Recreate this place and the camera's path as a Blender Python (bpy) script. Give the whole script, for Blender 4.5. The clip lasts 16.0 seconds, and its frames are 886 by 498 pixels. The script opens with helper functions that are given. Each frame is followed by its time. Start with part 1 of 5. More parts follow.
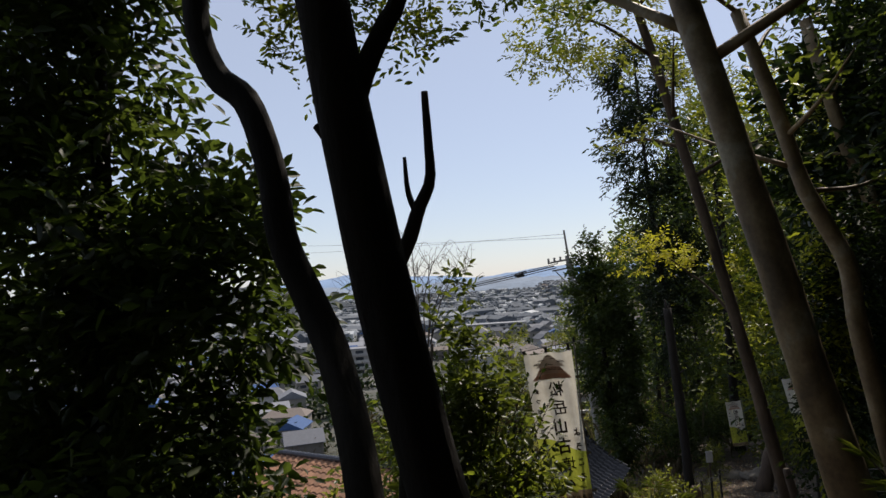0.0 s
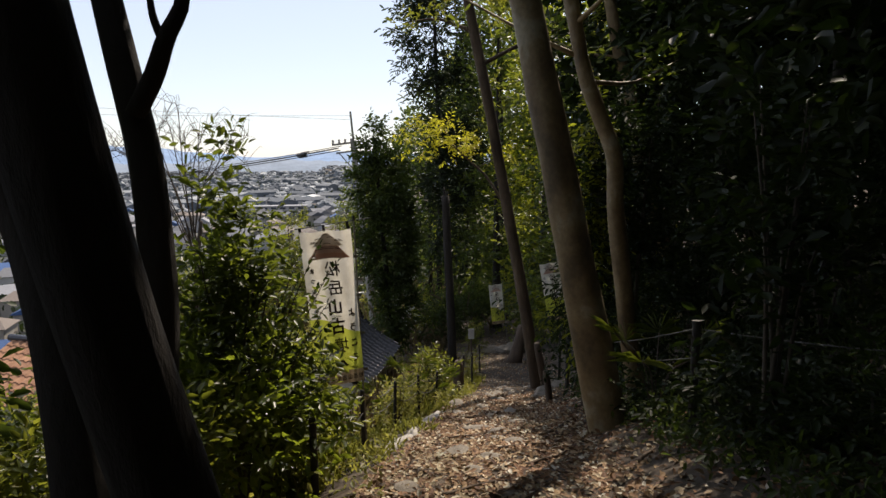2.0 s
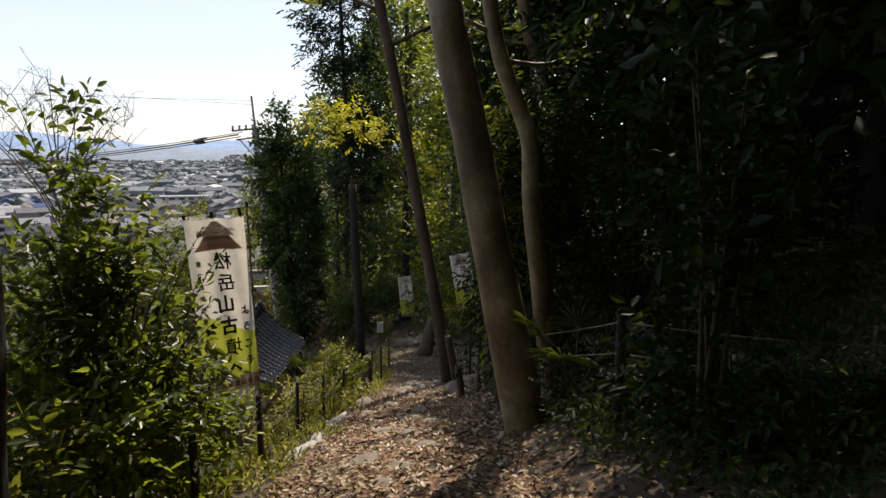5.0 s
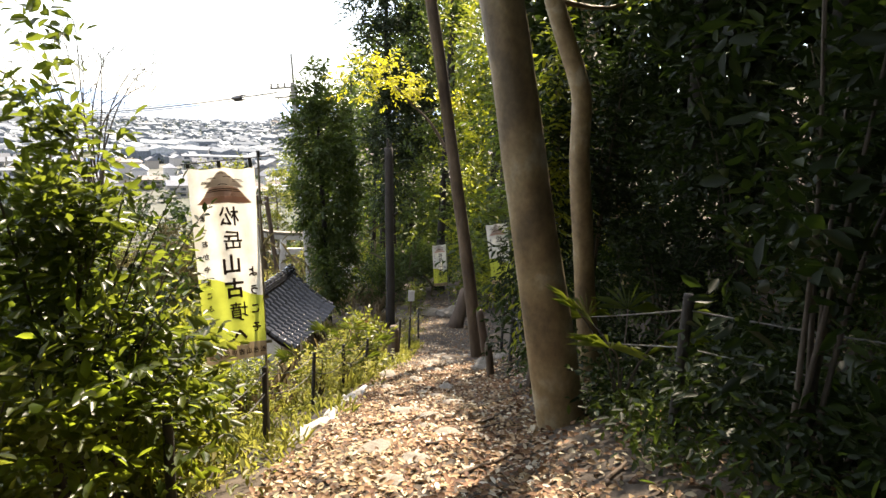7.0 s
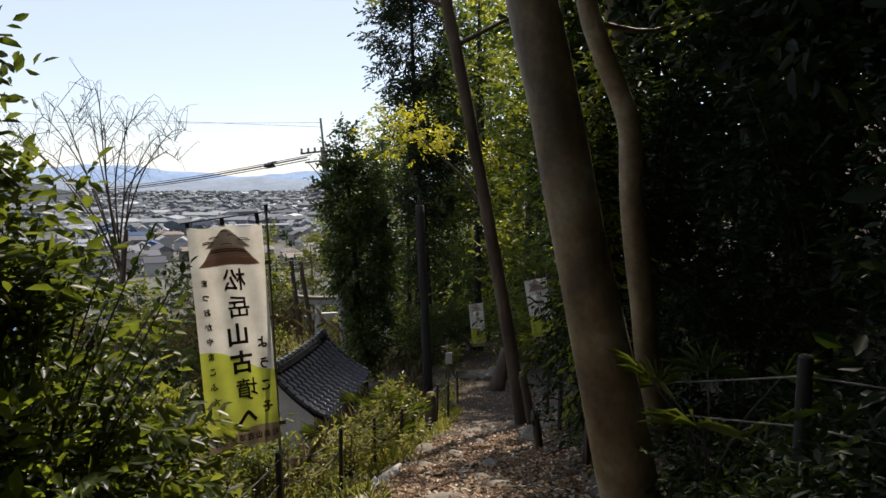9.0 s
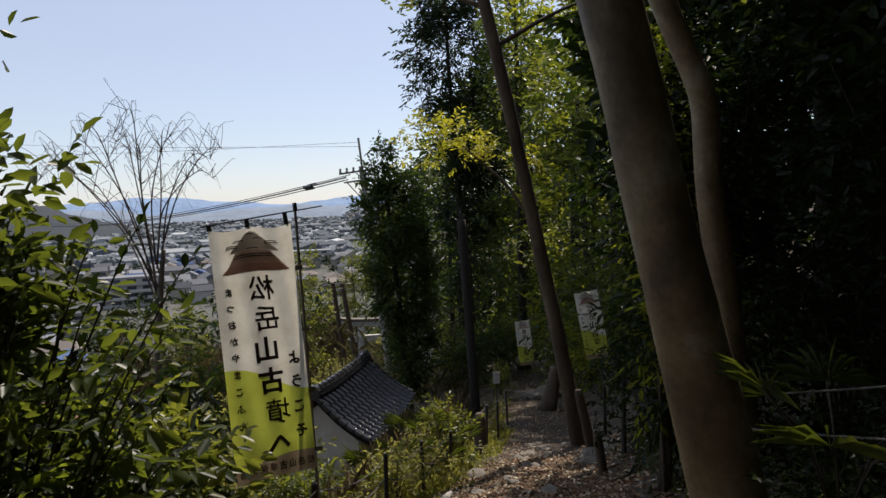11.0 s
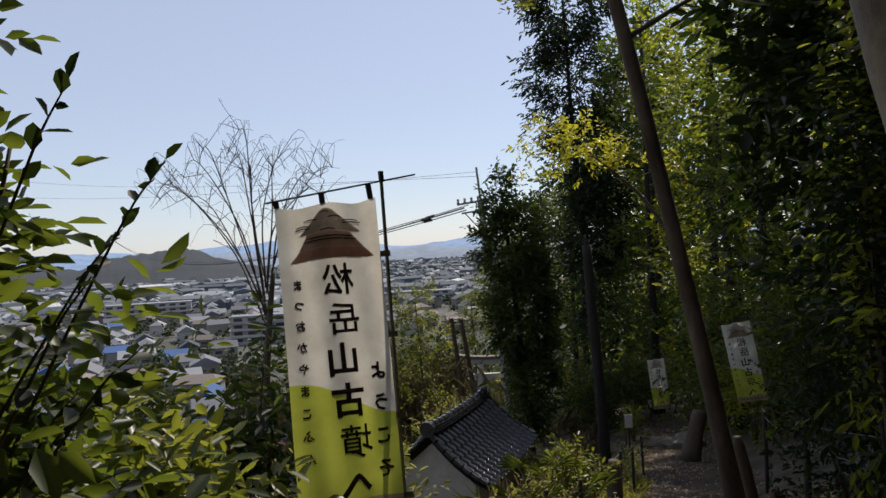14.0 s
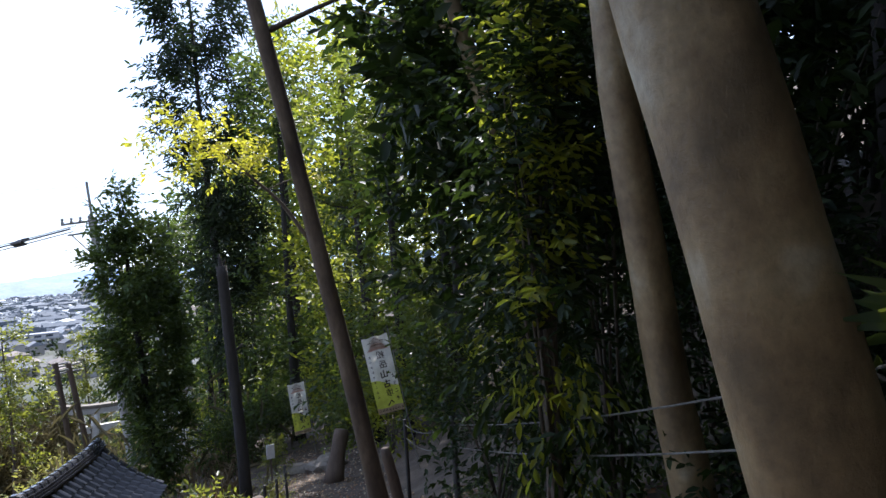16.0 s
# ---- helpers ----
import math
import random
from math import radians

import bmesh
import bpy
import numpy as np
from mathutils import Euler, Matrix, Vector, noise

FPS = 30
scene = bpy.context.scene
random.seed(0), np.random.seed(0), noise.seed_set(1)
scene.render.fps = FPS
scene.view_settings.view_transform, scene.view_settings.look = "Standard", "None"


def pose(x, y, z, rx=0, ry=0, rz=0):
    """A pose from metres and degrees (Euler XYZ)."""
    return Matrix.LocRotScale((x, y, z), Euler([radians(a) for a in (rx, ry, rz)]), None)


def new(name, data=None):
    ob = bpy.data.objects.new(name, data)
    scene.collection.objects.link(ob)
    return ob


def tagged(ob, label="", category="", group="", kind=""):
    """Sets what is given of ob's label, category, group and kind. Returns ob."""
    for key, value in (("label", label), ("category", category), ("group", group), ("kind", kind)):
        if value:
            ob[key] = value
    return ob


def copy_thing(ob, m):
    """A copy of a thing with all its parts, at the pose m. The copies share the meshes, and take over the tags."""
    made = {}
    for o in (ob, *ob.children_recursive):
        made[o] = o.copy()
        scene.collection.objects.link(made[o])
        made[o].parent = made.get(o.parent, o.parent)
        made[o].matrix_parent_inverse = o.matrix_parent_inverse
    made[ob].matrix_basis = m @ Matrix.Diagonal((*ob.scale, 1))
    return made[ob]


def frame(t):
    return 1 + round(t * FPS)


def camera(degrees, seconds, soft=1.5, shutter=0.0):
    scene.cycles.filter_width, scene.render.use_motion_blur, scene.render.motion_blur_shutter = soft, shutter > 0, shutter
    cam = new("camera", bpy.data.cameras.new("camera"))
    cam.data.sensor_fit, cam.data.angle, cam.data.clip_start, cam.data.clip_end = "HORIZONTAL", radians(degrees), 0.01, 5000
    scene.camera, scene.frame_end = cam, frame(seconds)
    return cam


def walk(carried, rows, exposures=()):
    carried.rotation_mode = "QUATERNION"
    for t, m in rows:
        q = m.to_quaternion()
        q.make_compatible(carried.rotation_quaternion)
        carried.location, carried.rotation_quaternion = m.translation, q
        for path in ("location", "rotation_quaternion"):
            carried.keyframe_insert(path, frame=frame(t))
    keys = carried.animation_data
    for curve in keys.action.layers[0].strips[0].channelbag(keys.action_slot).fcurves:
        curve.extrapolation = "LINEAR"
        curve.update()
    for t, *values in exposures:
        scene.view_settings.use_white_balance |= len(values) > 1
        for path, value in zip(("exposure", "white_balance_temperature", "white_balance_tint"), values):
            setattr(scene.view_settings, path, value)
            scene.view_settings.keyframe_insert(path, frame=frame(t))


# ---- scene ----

# ---- camera and walk ----
cam = camera(67.9, 16.0)
ROWS = [
    (0.0, 0.465, -0.205, 1.025, 93.10, 3.76, 6.73),
    (0.5, 0.455, -0.10, 1.012, 92.82, 2.35, -4.40),
    (1.0, 0.476, 0.080, 0.944, 85.55, 1.54, -12.58),
    (1.5, 0.551, 0.172, 0.940, 84.87, 2.00, -10.67),
    (2.0, 0.510, 0.374, 0.882, 82.52, 0.07, -11.84),
    (2.5, 0.514, 0.396, 0.893, 81.68, 2.34, -17.93),
    (3.0, 0.547, 0.529, 0.887, 82.91, 1.91, -19.58),
    (3.5, 0.485, 0.506, 0.863, 83.92, 1.32, -23.26),
    (4.0, 0.604, 0.696, 0.812, 83.70, 0.31, -15.81),
    (4.5, 0.660, 0.869, 0.784, 81.25, -1.08, -17.34),
    (5.0, 0.668, 0.943, 0.779, 81.85, -0.76, -19.72),
    (7.5, 1.101, 1.898, 0.582, 78.75, -2.75, -14.66),
    (8.0, 1.186, 2.072, 0.578, 81.29, -0.96, -12.87),
    (8.5, 1.218, 2.285, 0.520, 83.15, -0.43, -13.68),
    (11.0, 1.310, 3.143, 0.214, 86.11, 1.98, -9.92),
    (11.5, 1.319, 3.298, 0.143, 85.88, 0.50, -10.99),
    (12.0, 1.335, 3.495, 0.071, 85.83, 0.72, -8.35),
    (12.5, 1.308, 3.689, 0.037, 85.27, 2.16, -14.09),
    (13.0, 1.360, 3.870, -0.054, 85.04, 0.80, -11.37),
    (13.5, 1.343, 4.114, -0.099, 84.44, 1.21, -11.66),
    (14.0, 1.444, 4.361, -0.210, 90.03, 2.62, 0.51),
    (14.5, 1.476, 4.630, -0.263, 89.31, 0.59, -11.74),
    (15.0, 1.542, 4.887, -0.331, 88.31, 1.57, -18.82),
    (15.5, 1.484, 5.104, -0.385, 90.55, 3.67, -26.42),
    (16.0, 1.587, 5.352, -0.495, 90.86, 3.93, -30.59),
]
walk(cam, [(t, pose(x, y, z, rx, ry, rz)) for t, x, y, z, rx, ry, rz in ROWS],
     exposures=[(0.0, -0.25, 6900, 15), (0.6, -0.25, 6900, 15), (1.5, 0.15, 7300, 16), (5.2, 0.33, 7400, 16), (7.3, 2.0, 7800, 14), (8.0, 1.55, 7500, 14), (8.7, 0.45, 7200, 15),
                (10.8, -0.15, 6900, 15), (13.0, 0.12, 7000, 15), (13.6, 0.2, 7000, 15), (14.1, -0.3, 6800, 15), (14.6, -0.35, 6800, 15), (15.0, 0.42, 6100, 15), (15.5, 0.85, 5900, 16), (16.0, 1.15, 5900, 17)])

# ---- world and sun ----
SUN_AZ, SUN_EL = radians(27), radians(52)
world = bpy.data.worlds.new("world")
scene.world = world
world.use_nodes = True
wn = world.node_tree
sky = wn.nodes.new("ShaderNodeTexSky")
sky.sky_type, sky.sun_disc = "NISHITA", False
sky.sun_elevation, sky.sun_rotation = SUN_EL, SUN_AZ
sky.dust_density, sky.air_density, sky.ozone_density = 0.4, 1.0, 4.0
air = wn.nodes.new("ShaderNodeMix")
air.data_type = "RGBA"
air.inputs[0].default_value = 0.45
air.inputs[7].default_value = (6.4, 7.2, 8.6, 1)
wn.links.new(sky.outputs[0], air.inputs[6])
wn.links.new(air.outputs[2], wn.nodes["Background"].inputs[0])
wn.nodes["Background"].inputs[1].default_value = 0.13
sun_data = bpy.data.lights.new("sun", "SUN")
sun_data.energy, sun_data.angle, sun_data.color = 5.0, radians(0.55), (1.0, 0.95, 0.86)
sun = new("sun", sun_data)
sun_way = Vector((math.sin(SUN_AZ) * math.cos(SUN_EL), math.cos(SUN_AZ) * math.cos(SUN_EL), math.sin(SUN_EL)))
sun.matrix_world = sun_way.to_track_quat("Z", "Y").to_matrix().to_4x4()

# ---- materials ----
def ramp(nt, fac, stops):
    r = nt.nodes.new("ShaderNodeValToRGB")
    while len(r.color_ramp.elements) < len(stops):
        r.color_ramp.elements.new(0.5)
    for e, (p, c) in zip(r.color_ramp.elements, stops):
        e.position, e.color = p, (*c, 1)
    nt.links.new(fac, r.inputs[0])
    return r.outputs[0]


def noise_tex(nt, scale, detail=4, rough=0.6, squash=None):
    tc = nt.nodes.new("ShaderNodeTexCoord")
    n = nt.nodes.new("ShaderNodeTexNoise")
    n.inputs["Scale"].default_value, n.inputs["Detail"].default_value, n.inputs["Roughness"].default_value = scale, detail, rough
    src = tc.outputs["Object"]
    if squash:
        mp = nt.nodes.new("ShaderNodeMapping")
        mp.inputs["Scale"].default_value = squash
        nt.links.new(src, mp.inputs[0])
        src = mp.outputs[0]
    nt.links.new(src, n.inputs["Vector"])
    return n.outputs["Fac"]


def mix_color(nt, fac, a, b, mode="MIX"):
    m = nt.nodes.new("ShaderNodeMix")
    m.data_type, m.blend_type = "RGBA", mode
    for src, slot in ((fac, 0), (a, 6), (b, 7)):
        if isinstance(src, (int, float)):
            m.inputs[slot].default_value = src
        elif isinstance(src, tuple):
            m.inputs[slot].default_value = (*src, 1)
        else:
            nt.links.new(src, m.inputs[slot])
    return m.outputs[2]


def material(name, coarse, fine, stops, rough=0.85, bump=0.3, metal=0.0, squash=None, vary=0.25):
    """A surface with colour at two scales of noise, relief, and a shade of its own per object."""
    m = bpy.data.materials.new(name)
    m.use_nodes = True
    nt = m.node_tree
    b = nt.nodes["Principled BSDF"]
    c = noise_tex(nt, coarse, 3, 0.6, squash)
    f = noise_tex(nt, fine, 6, 0.7, squash)
    col = ramp(nt, c, stops)
    g = ramp(nt, f, [(0.3, (0.55, 0.55, 0.55)), (0.7, (1.0, 1.0, 1.0))])
    col = mix_color(nt, 0.8, col, g, "MULTIPLY")
    if vary:
        oi = nt.nodes.new("ShaderNodeObjectInfo")
        v = ramp(nt, oi.outputs["Random"], [(0, (1 - vary,) * 3), (1, (1.0, 1.0, 1.0))])
        col = mix_color(nt, 1.0, col, v, "MULTIPLY")
    nt.links.new(col, b.inputs["Base Color"])
    b.inputs["Roughness"].default_value, b.inputs["Metallic"].default_value = rough, metal
    if bump:
        bp = nt.nodes.new("ShaderNodeBump")
        bp.inputs["Strength"].default_value, bp.inputs["Distance"].default_value = bump, 0.02
        nt.links.new(f, bp.inputs["Height"])
        nt.links.new(bp.outputs[0], b.inputs["Normal"])
    return m


def leaf_material(name, stops, through_col, gloss=0.35, share=0.45, spec=0.35):
    """Leaf: glossy front, light passing through, a shade of its own per leaf."""
    m = bpy.data.materials.new(name)
    m.use_nodes = True
    nt = m.node_tree
    b = nt.nodes["Principled BSDF"]
    geo = nt.nodes.new("ShaderNodeNewGeometry")
    col = ramp(nt, geo.outputs["Random Per Island"], stops)
    patch = ramp(nt, noise_tex(nt, 0.9, 2), [(0.35, (0.6, 0.65, 0.6)), (0.65, (1.0, 1.0, 1.0))])
    col = mix_color(nt, 1.0, col, patch, "MULTIPLY")
    nt.links.new(col, b.inputs["Base Color"])
    b.inputs["Roughness"].default_value = gloss
    b.inputs["Specular IOR Level"].default_value = spec
    tr = nt.nodes.new("ShaderNodeBsdfTranslucent")
    nt.links.new(mix_color(nt, 1.0, patch, through_col, "MULTIPLY"), tr.inputs[0])
    mx = nt.nodes.new("ShaderNodeMixShader")
    mx.inputs[0].default_value = share
    nt.links.new(b.outputs[0], mx.inputs[1])
    nt.links.new(tr.outputs[0], mx.inputs[2])
    nt.links.new(mx.outputs[0], nt.nodes["Material Output"].inputs[0])
    return m


M_SOIL = material("soil_litter", 1.3, 24, [(0.3, (0.035, 0.025, 0.017)), (0.5, (0.075, 0.055, 0.038)), (0.7, (0.13, 0.10, 0.07))], 0.95, 0.6, vary=0)
# Dark bark, taken near black: shade of backlit trunks is put into it.
M_BARK = material("bark_shade_dark", 2.5, 30, [(0.3, (0.012, 0.009, 0.007)), (0.7, (0.036, 0.029, 0.022))], 0.9, 0.7, squash=(1, 1, 0.3))
M_SMOOTH = material("bark_smooth", 2.6, 30, [(0.32, (0.15, 0.105, 0.052)), (0.44, (0.25, 0.172, 0.085)), (0.55, (0.32, 0.235, 0.12)), (0.66, (0.46, 0.40, 0.28))], 0.62, 0.35, squash=(1, 1, 0.8))
M_LEAN = material("bark_brown", 2.2, 26, [(0.3, (0.045, 0.028, 0.018)), (0.55, (0.10, 0.068, 0.042)), (0.72, (0.17, 0.125, 0.085))], 0.85, 0.6, squash=(1, 1, 0.35))
M_CAMELLIA = leaf_material("leaf_camellia", [(0, (0.03, 0.055, 0.014)), (0.6, (0.055, 0.085, 0.022)), (1, (0.10, 0.125, 0.03))], (0.42, 0.50, 0.045), 0.35, 0.5, 0.5)
M_LEAF = leaf_material("leaf_evergreen", [(0, (0.022, 0.04, 0.012)), (0.6, (0.04, 0.065, 0.02)), (1, (0.075, 0.10, 0.03))], (0.26, 0.31, 0.035), 0.4, 0.44)
M_LIGHT = leaf_material("leaf_light", [(0, (0.045, 0.065, 0.016)), (0.8, (0.09, 0.105, 0.028)), (1, (0.16, 0.15, 0.04))], (0.36, 0.38, 0.045))
M_YELLOW = leaf_material("leaf_yellow", [(0, (0.24, 0.25, 0.03)), (1, (0.45, 0.40, 0.04))], (0.70, 0.66, 0.05))
M_STAKE = material("stake_dark", 4, 50, [(0.3, (0.022, 0.020, 0.018)), (0.7, (0.05, 0.043, 0.036))], 0.75, 0.4)


# ---- builders ----
def mesh_object(name, verts, faces, mat, parent=None, label="", smooth=False):
    me = bpy.data.meshes.new(name)
    me.from_pydata([tuple(v) for v in verts], [], faces)
    me.update()
    if smooth:
        me.polygons.foreach_set("use_smooth", [True] * len(me.polygons))
    if mat:
        me.materials.append(mat)
    ob = new(name, me)
    if parent:
        ob.parent = parent
    if label:
        ob["label"] = label
    return ob


def part(name, bm, mat, parent=None, label="", smooth=False):
    me = bpy.data.meshes.new(name)
    bm.to_mesh(me)
    bm.free()
    if smooth:
        me.polygons.foreach_set("use_smooth", [True] * len(me.polygons))
    me.materials.append(mat)
    ob = new(name, me)
    if parent:
        ob.parent = parent
    if label:
        ob["label"] = label
    return ob


def spline(points, n):
    """n + 1 points along a Catmull-Rom curve."""
    p = [Vector(q) for q in points]
    p = [2 * p[0] - p[1]] + p + [2 * p[-1] - p[-2]]
    out = []
    segs = len(p) - 3
    for i in range(n + 1):
        u = i / n * segs
        k = min(int(u), segs - 1)
        u -= k
        a, b, c, d = p[k:k + 4]
        out.append(0.5 * ((2 * b) + (c - a) * u + (2 * a - 5 * b + 4 * c - d) * u * u + (3 * b - a - 3 * c + d) * u ** 3))
    return out


def tube_data(path, radii, sides=10, wobble=0.0, seed=0, flare=0.0):
    rnd = random.Random(seed)
    verts, faces = [], []
    n = len(path)
    for i, p in enumerate(path):
        t = (path[min(i + 1, n - 1)] - path[max(i - 1, 0)]).normalized()
        s = t.cross(Vector((0.3, 1, 0.1))).normalized()
        u = s.cross(t)
        for k in range(sides):
            a = 2 * math.pi * k / sides
            r = radii[i] * (1 + wobble * (noise.noise(Vector((math.cos(a) * 1.3 + seed, math.sin(a) * 1.3, p.z * 1.6)))))
            if flare and i < 5:
                r *= 1 + flare * (1 - i / 5) ** 2 * (0.6 + 0.6 * math.cos(a * 3 + seed))
            verts.append(p + s * (r * math.cos(a)) + u * (r * math.sin(a)))
    for i in range(n - 1):
        for k in range(sides):
            k2 = (k + 1) % sides
            faces.append((i * sides + k, i * sides + k2, (i + 1) * sides + k2, (i + 1) * sides + k))
    faces.append(tuple(range(sides - 1, -1, -1)))
    faces.append(tuple((n - 1) * sides + k for k in range(sides)))
    return verts, faces


def joined(parts):
    verts, faces = [], []
    for v, f in parts:
        o = len(verts)
        verts += v
        faces += [tuple(i + o for i in q) for q in f]
    return verts, faces


def rod(a, b, r0, r1, n=6, sides=10, wobble=0.0, seed=0, bend=0.0):
    a, b = Vector(a), Vector(b)
    path = [a.lerp(b, i / n) + Vector((0, bend * math.sin(math.pi * i / n), 0)) for i in range(n + 1)]
    return tube_data(path, [r0 + (r1 - r0) * i / n for i in range(n + 1)], sides, wobble, seed)


def leaf_mesh(name, centres, size, mat, parent=None, seed=0, droop=0.5, aspect=0.42, label="", spread=0.5, ways=None):
    """Many folded pointed leaves, six corners each, at the given centres."""
    rng = np.random.default_rng(seed)
    c = np.asarray(centres, dtype=np.float64)
    n = len(c)
    az = rng.uniform(0, 2 * np.pi, n)
    pitch = rng.normal(-droop, spread, n)
    d = np.stack([np.cos(az) * np.cos(pitch), np.sin(az) * np.cos(pitch), np.sin(pitch)], 1)
    if ways is not None:
        d = np.asarray(ways) + rng.normal(0, 0.22, (n, 3))
        d /= np.linalg.norm(d, axis=1)[:, None] + 1e-9
    w = np.cross(d, rng.normal(0, 0.35 if ways is None else 0.75, (n, 3)) + (0, 0, 1))
    w /= np.linalg.norm(w, axis=1)[:, None] + 1e-9
    up = np.cross(w, d)
    s = (size * rng.uniform(0.65, 1.3, n))[:, None]
    wd = s * aspect * 0.5
    v = np.empty((n, 6, 3))
    v[:, 0] = c
    v[:, 1] = c + d * s * 0.38 + w * wd + up * s * 0.07
    v[:, 2] = c + d * s * 0.38 - w * wd + up * s * 0.07
    v[:, 3] = c + d * s * 0.75 + w * wd * 0.75 + up * s * 0.03
    v[:, 4] = c + d * s * 0.75 - w * wd * 0.75 + up * s * 0.03
    v[:, 5] = c + d * s - up * s * 0.1
    base = np.arange(n)[:, None] * 6
    quads = np.concatenate([base + (0, 1, 3, 5), base + (0, 5, 4, 2)], 0)
    me = bpy.data.meshes.new(name)
    me.vertices.add(n * 6)
    me.vertices.foreach_set("co", v.ravel())
    me.loops.add(n * 8)
    me.loops.foreach_set("vertex_index", quads.ravel().astype(np.int32))
    me.polygons.add(n * 2)
    me.polygons.foreach_set("loop_start", np.arange(0, n * 8, 4, dtype=np.int32))
    me.update(calc_edges=True)
    me.validate()
    me.materials.append(mat)
    ob = new(name, me)
    if parent:
        ob.parent = parent
    if label:
        ob["label"] = label
    return ob


def clump_points(rng, centres, radius, per):
    """Leaf centres in loose tufts round the given centres."""
    c = np.repeat(np.asarray(centres), per, 0)
    return c + rng.normal(0, 1, c.shape) * np.asarray(radius)


def sprays(rng, centres, hubs, radius, per, leaf, droop=0.5):
    """Leaves set alternately along short twigs that grow outwards from their hubs: places and directions."""
    c, h = np.asarray(centres, dtype=float), np.asarray(hubs, dtype=float)
    row = 7
    k = max(1, round(per / row))
    c, h = np.repeat(c, k, 0), np.repeat(h, k, 0)
    m = len(c)
    out = c - h
    out /= np.linalg.norm(out, axis=1)[:, None] + 0.05
    way = out * 0.8 + rng.normal(0, 0.55, (m, 3)) + (0, 0, 0.2)
    way /= np.linalg.norm(way, axis=1)[:, None] + 1e-9
    start = c + rng.normal(0, 0.85, (m, 3)) * np.asarray(radius)
    side = np.cross(way, rng.normal(0, 0.4, (m, 3)) + (0, 0, 1))
    side /= np.linalg.norm(side, axis=1)[:, None] + 1e-9
    length = leaf * 2.6 * rng.uniform(0.7, 1.3, m)[:, None]
    places, ways = [], []
    for j in range(row):
        f = j / (row - 1)
        places.append(start + way * length * f - np.array((0, 0, 0.3)) * droop * length * f * f)
        turn = 0.0 if j == row - 1 else (1 if j % 2 else -1)
        ways.append(way * (0.5 + 0.4 * f) + side * 0.85 * turn - np.array((0, 0, 0.7 * droop)))
    return np.concatenate(places), np.concatenate(ways)


def thing(name, at=(0, 0, 0), label="", category="", group="", kind=""):
    ob = new(name)
    ob.empty_display_size = 0.1
    ob.location = at
    return tagged(ob, label, category, group, kind)


# ---- ground ----
def pl(x, pts):
    return float(np.interp(x, [p[0] for p in pts], [p[1] for p in pts]))


def path_z(y):
    return pl(y, [(-30, 3.5), (-8, 1.9), (0, -0.28), (6, -1.92), (18, -5.5), (29, -7.3), (60, -11), (110, -20), (200, -38)]) if y < 200 else -38.0


def path_x(y):
    return pl(y, [(-30, -4), (0, 0.5), (5.4, 1.75), (8.5, 2.75), (11.3, 3.5), (16, 5.5), (19, 6.4), (29, 9.2), (60, 16), (200, 50)])


def ground_z(x, y):
    d = x - path_x(y)
    z = path_z(y)
    if d < -0.85:
        k = -d - 0.85
        z -= 0.27 * k + 0.1 * max(0.0, k - 2.5) if y > -5 else 0.2 * k
    if d > 0.9:
        k = d - 0.9
        z += min(0.30 * k + 0.30 * max(0.0, k - 2), 18.0)
    z += 0.05 * noise.noise(Vector((x * 0.9, y * 0.9, 0))) + 0.022 * noise.noise(Vector((x * 3.1, y * 3.1, 2))) + 0.12 * noise.noise(Vector((x * 0.2, y * 0.2, 4))) * min(1, abs(d) / 2)
    return max(z, -38.0 + 0.6 * noise.noise(Vector((x * 0.01, y * 0.01, 9))))


def axis(near0, near1, step, lo, hi, grow=1.16):
    a = list(np.arange(near0, near1, step))
    s, v = step, near1
    while v < hi:
        a.append(v)
        s *= grow
        v += s
    a.append(hi)
    s, v = step, near0
    out = []
    while v > lo:
        s *= grow
        v -= s
        out.append(max(v, lo))
    return out[::-1] + a


nt = M_SOIL.node_tree
tcn = nt.nodes.new("ShaderNodeTexCoord")
sep = nt.nodes.new("ShaderNodeSeparateXYZ")
nt.links.new(tcn.outputs["Object"], sep.inputs[0])
mr = nt.nodes.new("ShaderNodeMapRange")
mr.inputs[1].default_value, mr.inputs[2].default_value, mr.inputs[3].default_value, mr.inputs[4].default_value = -36.0, -22.0, 1.0, 0.0
nt.links.new(sep.outputs[2], mr.inputs[0])
old = nt.nodes["Principled BSDF"].inputs["Base Color"].links[0].from_socket
plain = ramp(nt, noise_tex(nt, 0.02, 6, 0.7), [(0.35, (0.035, 0.045, 0.025)), (0.5, (0.075, 0.075, 0.06)), (0.65, (0.13, 0.13, 0.125))])
nt.links.new(mix_color(nt, mr.outputs[0], old, plain), nt.nodes["Principled BSDF"].inputs["Base Color"])
gx, gy = axis(-3, 8, 0.12, -4200, 4200), axis(-2, 20, 0.12, -600, 4600)
gv = [(x, y, ground_z(x, y)) for y in gy for x in gx]
nx = len(gx)
gf = [(j * nx + i, j * nx + i + 1, (j + 1) * nx + i + 1, (j + 1) * nx + i) for j in range(len(gy) - 1) for i in range(nx - 1)]
ground = tagged(mesh_object("ground", gv, gf, M_SOIL, smooth=True), "brown soil hillside with leaf litter above the town", "ground", kind="structure")

